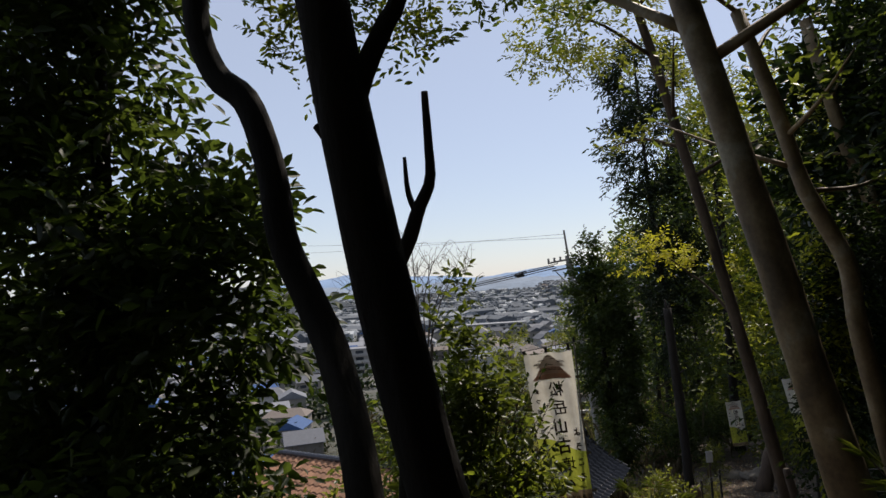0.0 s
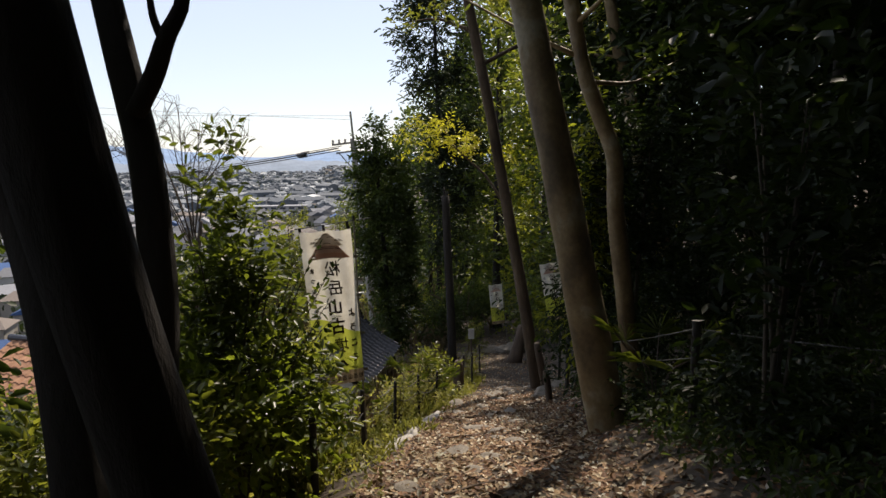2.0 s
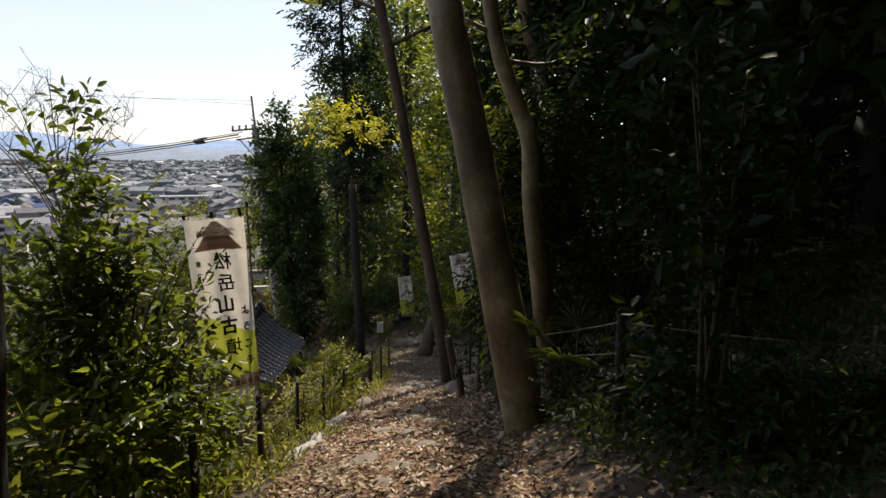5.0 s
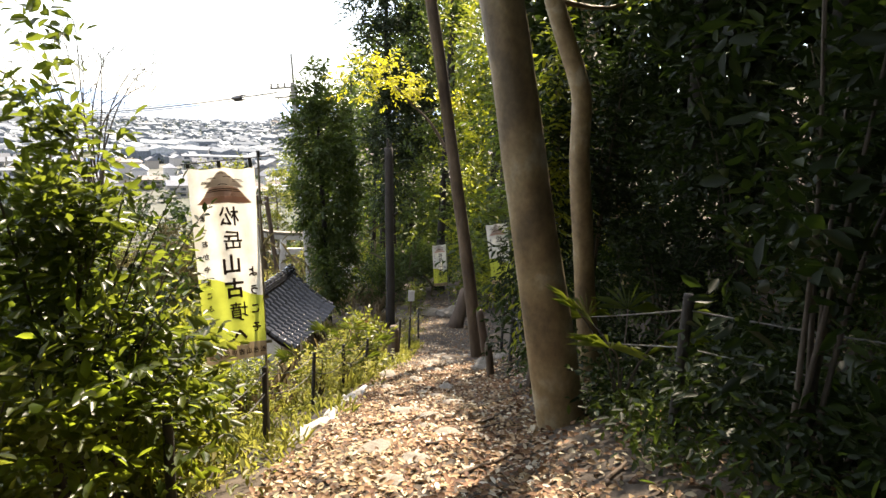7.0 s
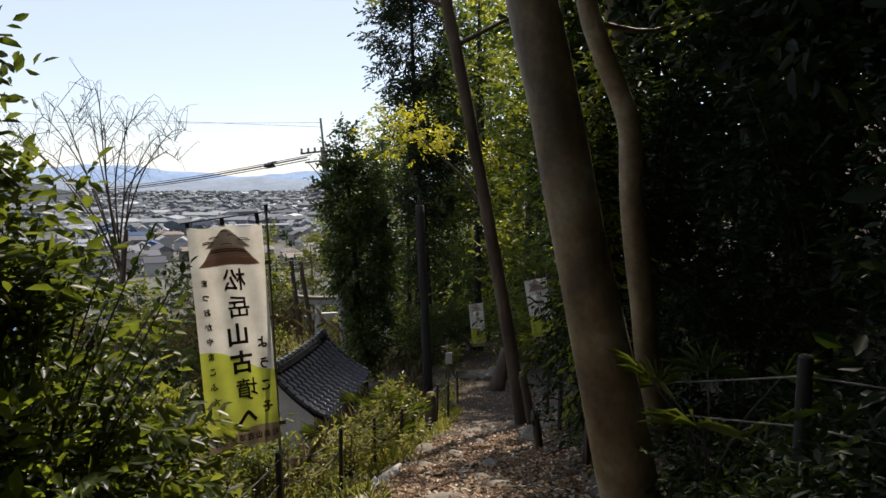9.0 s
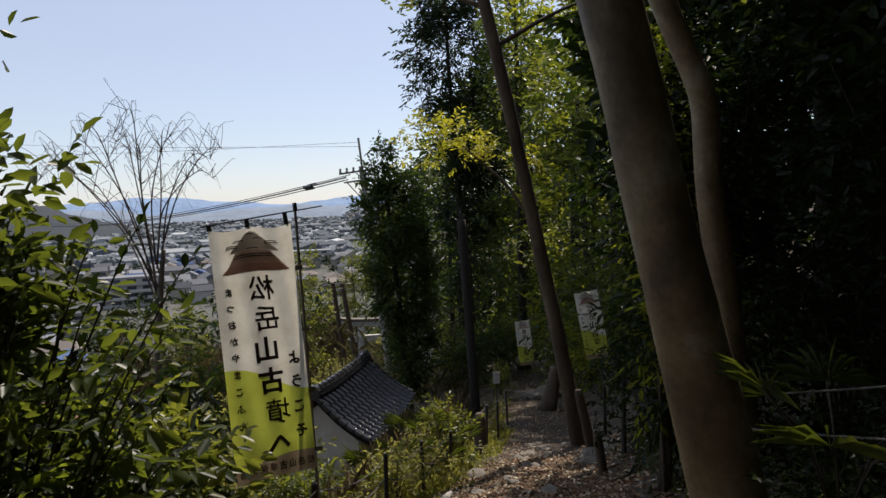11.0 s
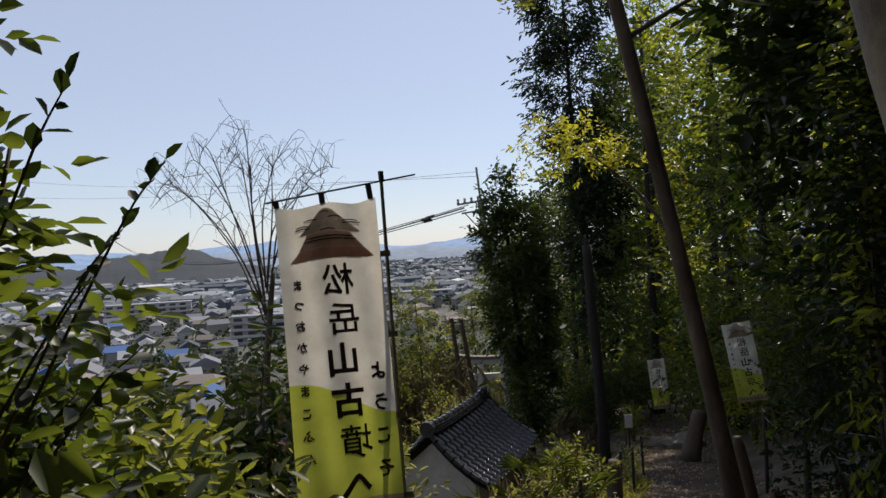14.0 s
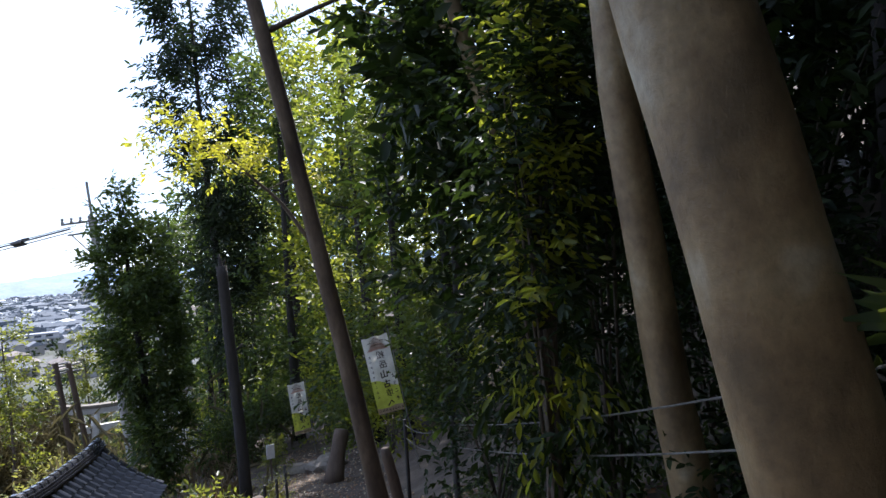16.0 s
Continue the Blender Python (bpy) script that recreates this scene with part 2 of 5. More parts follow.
# ---- more materials ----
M_LITTER = leaf_material("leaf_litter", [(0, (0.08, 0.034, 0.018)), (0.35, (0.22, 0.108, 0.055)), (0.7, (0.43, 0.28, 0.16)), (0.88, (0.58, 0.46, 0.32)), (1, (0.76, 0.69, 0.57))], (0.2, 0.13, 0.06), 0.75, 0.12)
# Shaded leaf copy: forest shade is put into its very dark colour.
M_SHADELEAF = leaf_material("leaf_shaded", [(0, (0.010, 0.017, 0.006)), (0.7, (0.019, 0.032, 0.011)), (1, (0.04, 0.056, 0.018))], (0.04, 0.066, 0.010), 0.5, 0.33, 0.18)
M_COLUMN = leaf_material("leaf_column", [(0, (0.014, 0.026, 0.008)), (0.7, (0.03, 0.05, 0.015)), (1, (0.06, 0.085, 0.025))], (0.15, 0.21, 0.03), 0.5, 0.4, 0.3)
# Lit leaf copy: sunshine is put into its lighter yellow-green.
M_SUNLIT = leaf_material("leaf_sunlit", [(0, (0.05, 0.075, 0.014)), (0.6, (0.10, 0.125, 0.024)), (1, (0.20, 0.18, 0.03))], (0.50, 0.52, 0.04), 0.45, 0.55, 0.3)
M_RUST = leaf_material("leaf_rust", [(0, (0.20, 0.09, 0.04)), (1, (0.36, 0.18, 0.08))], (0.4, 0.2, 0.08), 0.8, 0.35)
M_CEDAR = leaf_material("leaf_cedar", [(0, (0.014, 0.024, 0.012)), (1, (0.035, 0.05, 0.022))], (0.05, 0.08, 0.02), 0.6, 0.3)
M_WEED = leaf_material("leaf_weed", [(0, (0.10, 0.13, 0.03)), (0.6, (0.20, 0.20, 0.05)), (1, (0.32, 0.26, 0.10))], (0.55, 0.52, 0.10), 0.5, 0.45)
M_DRY = leaf_material("dry_stems", [(0, (0.16, 0.11, 0.07)), (1, (0.34, 0.26, 0.17))], (0.3, 0.22, 0.1), 0.8, 0.2)
M_SCRUB = leaf_material("leaf_scrub", [(0, (0.06, 0.06, 0.03)), (0.5, (0.13, 0.105, 0.06)), (1, (0.22, 0.17, 0.10))], (0.18, 0.15, 0.06), 0.7, 0.25)
M_TWIG = material("twig_bare", 3, 40, [(0.3, (0.075, 0.058, 0.043)), (0.7, (0.14, 0.11, 0.085))], 0.85, 0.3)
M_STONE = material("stone_grey", 5, 40, [(0.3, (0.17, 0.145, 0.115)), (0.7, (0.32, 0.285, 0.235))], 0.9, 0.5)
M_PALE = material("stone_pale", 5, 40, [(0.3, (0.42, 0.39, 0.34)), (0.7, (0.60, 0.57, 0.52))], 0.9, 0.4)
M_METAL = material("pole_metal", 6, 60, [(0.3, (0.20, 0.19, 0.17)), (0.7, (0.32, 0.31, 0.28))], 0.45, 0.05, 0.5)
M_BLACK = material("plastic_black", 6, 60, [(0.3, (0.02, 0.02, 0.02)), (0.7, (0.045, 0.045, 0.045))], 0.5, 0.05)
M_ROPE = material("rope_grey", 30, 200, [(0.3, (0.10, 0.095, 0.085)), (0.7, (0.20, 0.19, 0.17))], 0.9, 0.4)
M_CONCRETE = material("concrete", 3, 50, [(0.3, (0.34, 0.33, 0.31)), (0.7, (0.46, 0.45, 0.42))], 0.9, 0.2)
M_WHITE = material("torii_white", 3, 50, [(0.3, (0.62, 0.60, 0.55)), (0.7, (0.78, 0.77, 0.73))], 0.8, 0.1)
M_TILE = material("roof_tile_dark", 6, 40, [(0.3, (0.022, 0.024, 0.030)), (0.7, (0.055, 0.056, 0.068))], 0.22, 0.15, vary=0.5)
M_PLASTER = material("plaster", 3, 40, [(0.3, (0.50, 0.47, 0.41)), (0.7, (0.62, 0.59, 0.53))], 0.9, 0.1)
M_WOOD = material("wood_old", 3, 40, [(0.3, (0.065, 0.042, 0.028)), (0.7, (0.14, 0.098, 0.066))], 0.85, 0.4, squash=(1, 1, 0.2))
M_ORANGE = material("roof_tile_orange", 3, 40, [(0.3, (0.36, 0.17, 0.09)), (0.7, (0.50, 0.26, 0.14))], 0.75, 0.2, vary=0.4)
M_GLASS = material("window_dark", 3, 40, [(0.3, (0.04, 0.05, 0.06)), (0.7, (0.08, 0.09, 0.11))], 0.15, 0.0)
WALLS = [material("house_wall", 2, 30, [(0.3, c), (0.7, tuple(min(1, v * 1.12) for v in c))], 0.85, 0.05, vary=0.35) for c in ((0.42, 0.40, 0.37), (0.34, 0.31, 0.27), (0.50, 0.49, 0.47), (0.27, 0.25, 0.22))]
ROOFS = [material("house_roof", 2, 30, [(0.3, c), (0.7, tuple(min(1, v * 1.25) for v in c))], 0.85, 0.1, vary=0.5) for c in ((0.10, 0.11, 0.13), (0.17, 0.18, 0.20), (0.24, 0.20, 0.17), (0.06, 0.14, 0.33), (0.33, 0.34, 0.36))]


def cloth(name, col, thin):
    """Printed cloth that the sun shines through."""
    m = bpy.data.materials.new(name)
    m.use_nodes = True
    nt = m.node_tree
    b = nt.nodes["Principled BSDF"]
    stain = ramp(nt, noise_tex(nt, 4.0, 4), [(0.3, (0.72, 0.70, 0.66)), (0.65, (1.0, 1.0, 1.0))])
    weave = ramp(nt, noise_tex(nt, 260, 2), [(0.3, (0.88, 0.88, 0.88)), (0.7, (1.0, 1.0, 1.0))])
    c = mix_color(nt, 1.0, mix_color(nt, 1.0, stain, weave, "MULTIPLY"), col, "MULTIPLY")
    nt.links.new(c, b.inputs["Base Color"])
    b.inputs["Roughness"].default_value = 0.85
    tr = nt.nodes.new("ShaderNodeBsdfTranslucent")
    nt.links.new(c, tr.inputs[0])
    mx = nt.nodes.new("ShaderNodeMixShader")
    mx.inputs[0].default_value = thin
    nt.links.new(b.outputs[0], mx.inputs[1])
    nt.links.new(tr.outputs[0], mx.inputs[2])
    nt.links.new(mx.outputs[0], nt.nodes["Material Output"].inputs[0])
    return m


C_WHITE, C_GREEN = cloth("banner_white", (0.80, 0.76, 0.66), 0.6), cloth("banner_green", (0.52, 0.56, 0.08), 0.6)
C_BROWN, C_PINK, C_INK = cloth("banner_brown", (0.36, 0.27, 0.17), 0.4), cloth("banner_pink", (0.62, 0.40, 0.32), 0.45), cloth("banner_ink", (0.05, 0.028, 0.022), 0.15)
C_PALEPINK, C_GREYPINK = cloth("banner_pale_pink", (0.62, 0.47, 0.40), 0.5), cloth("banner_grey_pink", (0.66, 0.59, 0.53), 0.5)


# ---- trees ----
def limb_tubes(rng, path, start, count, length, r, rise=0.5, sides=6):
    """Limbs that leave the trunk from a share of its length on; returns tubes and their ends."""
    tubes, ends = [], []
    n = len(path)
    for k in range(count):
        i = int(n * (start + (0.97 - start) * k / max(1, count - 1)))
        a = path[min(i, n - 1)]
        az = k * 2.4 + rng.uniform(-0.5, 0.5)
        ln = length * rng.uniform(0.6, 1.1) * (1.1 - 0.5 * k / count)
        d = Vector((math.cos(az), math.sin(az), rise * rng.uniform(0.4, 1.4)))
        mid = a + d * ln * 0.5 + Vector((0, 0, rng.uniform(-0.1, 0.15) * ln))
        end = a + d * ln
        p = spline([a, mid, end], 6)
        tubes.append(tube_data(p, [r * (1 - 0.8 * j / 6) for j in range(7)], sides, 0.1, k))
        ends += [p[3], p[4], p[5], p[6]]
    return tubes, ends


def tree(name, pts, r0, r1, bark, label, leaf=None, lobes=(), leaves=0, size=0.1, seed=0, group="", tufts=70, tight=0.22,
         flare=0.25, limbs=0, limb_len=1.5, limb_from=0.5, limb_r=0.05, n=22, sides=14, wobble=0.12, droop=0.45, cat="tree", aspect=0.42):
    t = thing(name, (0, 0, 0), label, cat, group)
    path = spline(pts, n)
    mesh_object("trunk", *tube_data(path, [r0 + (r1 - r0) * (i / n) ** 0.8 for i in range(n + 1)], sides, wobble, seed, flare), bark, t, smooth=True)
    rng = np.random.default_rng(seed + 11)
    rnd = random.Random(seed)
    ends = []
    if limbs:
        tubes, ends = limb_tubes(rnd, path, limb_from, limbs, limb_len, limb_r)
        for tb in tubes:
            mesh_object("limb", *tb, bark, t, smooth=True)
    if leaves:
        cs, hubs = [], []
        for (cx, cy, cz), (rx, ry, rz) in lobes:
            m = max(4, int(tufts * rx * ry * rz / max(0.05, sum(q[1][0] * q[1][1] * q[1][2] for q in lobes))))
            d = rng.normal(0, 1, (m, 3))
            d /= np.linalg.norm(d, axis=1)[:, None]
            d *= rng.uniform(0.25, 1.0, m)[:, None] ** 0.5
            cs.append(np.array((cx, cy, cz)) + d * (rx, ry, rz))
            hubs.append(np.tile((cx, cy, cz - 0.3 * rz), (m, 1)))
        if ends:
            cs.append(np.array([tuple(e) for e in ends]))
            hubs.append(cs[-1] - (0, 0, 0.3))
        cs, hubs = np.concatenate(cs), np.concatenate(hubs)
        places, ways = sprays(rng, cs, hubs, tight, max(1, leaves // len(cs)), size, droop)
        leaf_mesh("crown", places, size, leaf, t, seed, droop, aspect, ways=ways)
    return t


def bent(x0, bx, cx, y0, ey, zs):
    return [(x0 + bx * z + cx * z * z, y0 + ey * z, z) for z in zs]


# trees beside the path
# Oak crown lobes high over the path are unseen, added to block light.
tree("evergreen_oak", bent(3.15, -0.194, 0, 6.53, 0.097, (-2.3, -1.7, -0.5, 1, 2.5, 4.2, 6.2)), 0.225, 0.13, M_SMOOTH,
     "smooth grey-brown evergreen oak leaning over the dirt path", M_COLUMN, [((0.9, 6.6, 6.9), (2.6, 1.8, 1.2)), ((3.0, 6.0, 7.4), (2.5, 2.0, 1.4)), ((2.0, 3.6, 7.2), (2.6, 2, 1.2)), ((4.8, 6.5, 6.6), (2, 2, 1.5)), ((-1.5, 4.2, 6.8), (2, 2, 1.0)), ((0.5, 0.5, 6.6), (3, 2.2, 1.2))],
     19000, 0.16, 1, tufts=330, tight=0.32, limbs=7, limb_len=3.2, limb_from=0.72, limb_r=0.07, flare=0.35, n=30, sides=24, wobble=0.10)
tree("evergreen_oak", [(4.68, 7.85, -2.5), (4.6, 7.88, -1.9), (4.49, 7.9, -1.25), (4.37, 7.9, -0.4), (4.27, 7.9, 0.3), (4.25, 7.9, 0.75), (4.2, 7.9, 1.05), (4.0, 7.95, 1.55), (3.84, 8.0, 2.0), (3.68, 8.1, 2.9), (3.4, 8.3, 4.2)], 0.125, 0.085, M_SMOOTH,
     "slender pale evergreen oak with a crooked trunk", M_LEAF, [((4.3, 8.8, 5.8), (1.5, 1.5, 1.1))], 1700, 0.11, 2, tufts=60, tight=0.3, limbs=5, limb_len=1.6, limb_from=0.75, limb_r=0.035, sides=18)
tree("deciduous_tree", bent(5.15, -0.223, -0.0027, 15.27, -0.083, (-5.4, -3.5, -1.5, 1, 3.5, 6, 8)), 0.17, 0.09, M_LEAN,
     "tall dark leaning tree with a spreading sunlit crown", M_LIGHT, [((2.4, 15, 6.6), (1.7, 1.3, 0.9)), ((1.4, 14.6, 5.8), (0.9, 0.9, 0.5)), ((4.8, 15.6, 4.9), (0.9, 0.9, 0.8)), ((5.0, 15.8, 2.6), (0.5, 0.6, 0.5)), ((5.6, 15.6, -0.8), (0.35, 0.4, 0.7))],
     5200, 0.125, 3, tufts=110, tight=0.2, limbs=8, limb_len=2.6, limb_from=0.62, limb_r=0.05, sides=14)
tree("evergreen_oak", [(9.2, 14, -3.6), (8.9, 14, -2.2), (8.5, 14, -0.9), (8.05, 14, 0.1), (7.75, 14, 1.5), (7.5, 14, 2.6), (7.2, 14, 3.5), (6.7, 14, 6)], 0.19, 0.12, M_SMOOTH,
     "leaning smooth-barked oak in the shaded wood", M_SHADELEAF, [((7.4, 14.4, 7.2), (1.4, 1.4, 1.0))], 700, 0.15, 19, tufts=40, tight=0.3, limbs=4, limb_len=1.6, limb_from=0.75, limb_r=0.04, sides=16)
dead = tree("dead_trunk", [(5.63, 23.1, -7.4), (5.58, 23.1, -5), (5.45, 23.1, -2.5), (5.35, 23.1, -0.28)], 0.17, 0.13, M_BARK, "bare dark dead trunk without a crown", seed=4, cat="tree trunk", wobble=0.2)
for a, b, r in (((5.36, 23.1, -0.45), (5.30, 23.1, 0.02), 0.07), ((5.38, 23.1, -0.5), (5.45, 23.12, -0.12), 0.05), ((5.47, 23.1, -2.6), (5.76, 23.0, -2.35), 0.035)):
    mesh_object("broken_stub", *rod(a, b, r, r * 0.35, 5, 8, 0.3, 5), M_BARK, dead, smooth=True)
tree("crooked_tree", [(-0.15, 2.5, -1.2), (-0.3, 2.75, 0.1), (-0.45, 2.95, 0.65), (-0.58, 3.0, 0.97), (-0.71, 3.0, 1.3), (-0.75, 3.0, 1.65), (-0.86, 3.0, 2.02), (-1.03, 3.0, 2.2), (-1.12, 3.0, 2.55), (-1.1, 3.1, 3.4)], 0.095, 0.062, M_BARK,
     "crooked tree trunk above the steep slope, shade in its dark bark", M_LEAF, [((-1.7, 4.6, 3.9), (0.5, 0.4, 0.25)), ((-1.2, 4.2, 4.6), (0.9, 0.8, 0.5))], 1300, 0.075, 5, tufts=26, tight=0.13, limbs=3, limb_len=1.0, limb_from=0.9, limb_r=0.03, n=40, sides=18)
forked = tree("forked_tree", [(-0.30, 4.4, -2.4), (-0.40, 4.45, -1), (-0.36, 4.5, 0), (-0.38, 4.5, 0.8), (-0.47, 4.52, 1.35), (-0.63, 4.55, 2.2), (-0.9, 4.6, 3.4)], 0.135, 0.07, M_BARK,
     "forked tree trunk, shade in its dark bark, with a broken two-pronged branch", M_LEAF, [((-1.2, 5, 3.0), (0.22, 0.2, 0.35)), ((-0.3, 5, 2.85), (0.2, 0.2, 0.3)), ((-0.85, 5, 3.5), (0.7, 0.5, 0.3)), ((-0.2, 5.1, 3.3), (0.4, 0.3, 0.3)), ((0.3, 5.3, 3.9), (0.7, 0.5, 0.4))], 2600, 0.075, 6, tufts=46, tight=0.12, n=34, sides=18)
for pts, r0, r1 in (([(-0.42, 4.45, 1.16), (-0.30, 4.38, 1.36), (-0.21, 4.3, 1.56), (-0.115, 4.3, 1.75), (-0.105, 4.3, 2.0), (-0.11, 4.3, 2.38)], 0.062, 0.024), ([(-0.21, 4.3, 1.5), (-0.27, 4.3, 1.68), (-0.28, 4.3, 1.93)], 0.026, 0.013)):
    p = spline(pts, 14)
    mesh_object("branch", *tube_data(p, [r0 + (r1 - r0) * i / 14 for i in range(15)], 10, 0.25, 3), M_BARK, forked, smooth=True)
near = tree("leaning_tree", bent(0.30, -0.243, 0.0397, 1.64, -0.091, (-1.2, -0.6, 0, 0.5, 1.0, 1.4, 1.8, 2.4, 3.2)), 0.095, 0.066, M_BARK, "thick leaning tree trunk beside the path, shade in its dark bark", seed=7, n=40, sides=22, wobble=0.18)
for pts, r0, r1 in (([(0.045, 1.51, 1.5), (0.10, 1.5, 1.63), (0.16, 1.5, 1.74), (0.2, 1.5, 1.85), (0.2, 1.5, 2.4)], 0.03, 0.021), ([(0.0, 1.5, 1.40), (-0.05, 1.5, 1.475)], 0.014, 0.011)):
    p = spline(pts, 10)
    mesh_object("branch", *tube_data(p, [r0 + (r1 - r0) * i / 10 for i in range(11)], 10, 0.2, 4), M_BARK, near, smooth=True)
# yellow spray on its own bough
t = tree("yellow_tree", [(5.2, 15.6, -0.1), (4.75, 15.6, 0.55), (4.3, 15.55, 0.95), (3.9, 15.5, 1.3)], 0.04, 0.018, M_TWIG, "thin bough with bright yellow leaves", M_YELLOW,
         [((2.95, 15.5, 1.6), (0.38, 0.36, 0.2)), ((3.75, 15.5, 1.5), (0.45, 0.42, 0.26)), ((4.05, 15.5, 1.2), (0.25, 0.26, 0.2)), ((3.35, 15.6, 1.2), (0.3, 0.3, 0.12))], 1050, 0.095, 8, tufts=34, tight=0.15, limbs=5, limb_len=0.7, limb_from=0.5, limb_r=0.012, cat="branch", flare=0)
# columnar evergreen and its neighbours past the roof
tree("columnar_evergreen", [(4.4, 30, -10.5), (4.2, 30, -6), (3.9, 30, -2), (3.6, 30, 2)], 0.2, 0.05, M_BARK, "dark dense columnar evergreen tree", M_COLUMN,
     [((4.5, 30, -5.6), (0.95, 1.0, 1.7)), ((4.2, 30, -2.6), (1.25, 1.2, 2.0)), ((3.9, 30, 0.0), (1.2, 1.1, 1.7)), ((3.5, 30, 1.7), (0.6, 0.6, 1.1))], 19000, 0.20, 9, tufts=420, tight=0.15)
tree("old_cedar", [(9.0, 38, -10), (8.6, 38, -3), (8.1, 38, 4), (7.8, 38, 13)], 0.3, 0.06, M_BARK, "tall dark cedar with drooping boughs", M_CEDAR,
     [((8.7, 38, -1), (1.2, 1.2, 4)), ((8.6, 38, 4.5), (2.0, 1.5, 2.6)), ((8.2, 38, 8.5), (2.3, 1.6, 1.8)), ((8.2, 38, 12), (2.4, 1.6, 1.8)), ((6.9, 38, 6.4), (0.8, 0.7, 0.7)), ((6.6, 38, 9.0), (0.8, 0.7, 0.5)), ((9.2, 38, 1), (1.6, 1.4, 2.4))], 17000, 0.32, 10, tufts=380, tight=0.24, droop=0.7, aspect=0.3, limbs=10, limb_len=2.2, limb_from=0.4)
# bare willow-like tree on the slope
wil = thing("bare_tree", (0, 0, 0), "leafless tree with thin drooping twigs", "tree")
rw = random.Random(21)
mesh_object("trunk", *tube_data(spline([(-2.3, 17, -6.4), (-2.2, 17, -3), (-2.05, 17, -1.3), (-1.95, 17, -0.5)], 12), [0.09 - 0.004 * i for i in range(13)], 10, 0.1, 2), M_TWIG, wil, smooth=True)
tubes = []
for k in range(13):
    a = Vector((-2.05 + rw.uniform(-0.1, 0.1), 17 + rw.uniform(-0.1, 0.1), -1.6 + k * 0.09))
    tipx = -4.1 + 3.3 * k / 12 + rw.uniform(-0.2, 0.2)
    top = Vector((tipx * 0.8 + a.x * 0.2, 17 + rw.uniform(-1.2, 1.2), 1.5 + rw.uniform(-0.6, 0.5) + 0.5 * (1 - abs(k - 6) / 6)))
    tip = top + Vector((0.42 * (tipx + 2.1) + rw.uniform(-0.3, 0.3), rw.uniform(-0.2, 0.2), rw.uniform(-0.75, 0.1)))
    p = spline([a, a.lerp(top, 0.5) + Vector((-0.10 * (tipx + 2.1) + rw.uniform(-0.12, 0.12), 0, 0.15)), top, tip], 16)
    tubes.append(tube_data(p, [0.02 * (1 - 0.85 * i / 16) for i in range(17)], 5, 0, k))
    for j in range(13):
        i = rw.randint(5, 15)
        q = p[i] + Vector((rw.uniform(-0.45, 0.45), rw.uniform(-0.4, 0.4), rw.uniform(0.1, 0.6)))
        q2 = q + Vector((rw.uniform(-0.3, 0.3), rw.uniform(-0.2, 0.2), rw.uniform(-0.5, 0.1)))
        tubes.append(tube_data(spline([p[i], q, q2], 6), [0.0065 - 0.0007 * m for m in range(7)], 4, 0, j))
for tb in tubes[::14]:
    mesh_object("bough", *tb, M_TWIG, wil)
for tb in [q for i, q in enumerate(tubes) if i % 14]:
    mesh_object("twig", *tb, M_TWIG, wil)

# ---- bushes ----
def bush(name, at, height, radius, leaf, label, leaves, size, seed, tufts=60, tight=0.12, stems=7, lean=(0, 0), group="", droop=0.5, cat="bush", aspect=0.42, lobes=None):
    t = thing(name, (0, 0, 0), label, cat, group)
    rng = np.random.default_rng(seed)
    rnd = random.Random(seed)
    base = Vector((at[0], at[1], ground_z(at[0], at[1]) - 0.05))
    tubes, cs = [], []
    for k in range(stems):
        az = k * 2.4
        e = base + Vector((math.cos(az) * radius * rnd.uniform(0.2, 0.75) + lean[0], math.sin(az) * radius * rnd.uniform(0.2, 0.75) + lean[1], height * rnd.uniform(0.6, 1.0)))
        p = spline([base + Vector((rnd.uniform(-0.05, 0.05), rnd.uniform(-0.05, 0.05), 0)), base.lerp(e, 0.45) + Vector((0, 0, height * 0.12)), e], 9)
        tubes.append(tube_data(p, [0.018 * (1 - 0.08 * i) for i in range(10)], 6, 0, k))
        cs += [tuple(q) for q in p[4:]]
    for tb in tubes:
        mesh_object("stem", *tb, M_TWIG, t, smooth=True)
    m = tufts
    d = rng.normal(0, 1, (m, 3))
    d /= np.linalg.norm(d, axis=1)[:, None]
    d *= rng.uniform(0.2, 1, m)[:, None] ** 0.5
    if lobes:
        vol = np.array([r[0] * r[1] * r[2] for _, r in lobes]) ** 0.8
        pick = rng.choice(len(lobes), m, p=vol / vol.sum())
        cc = np.array([lobes[i][0] for i in pick]) + d * np.array([lobes[i][1] for i in pick])
    else:
        cc = np.array([base.x + lean[0] * 0.6, base.y + lean[1] * 0.6, base.z + height * 0.55]) + d * (radius, radius, height * 0.48)
        cc = np.concatenate([cc, np.array(cs)])
    per = max(1, leaves // len(cc))
    if aspect < 0.2:
        leaf_mesh("foliage", clump_points(rng, cc, tight, per), size, leaf, t, seed, droop, aspect)
    else:
        hub = np.tile((base.x + lean[0] * 0.4, base.y + lean[1] * 0.4, base.z + height * 0.35), (len(cc), 1))
        places, ways = sprays(rng, cc, hub, tight, per, size, droop)
        leaf_mesh("foliage", places, size, leaf, t, seed, droop, aspect, ways=ways)
    return t


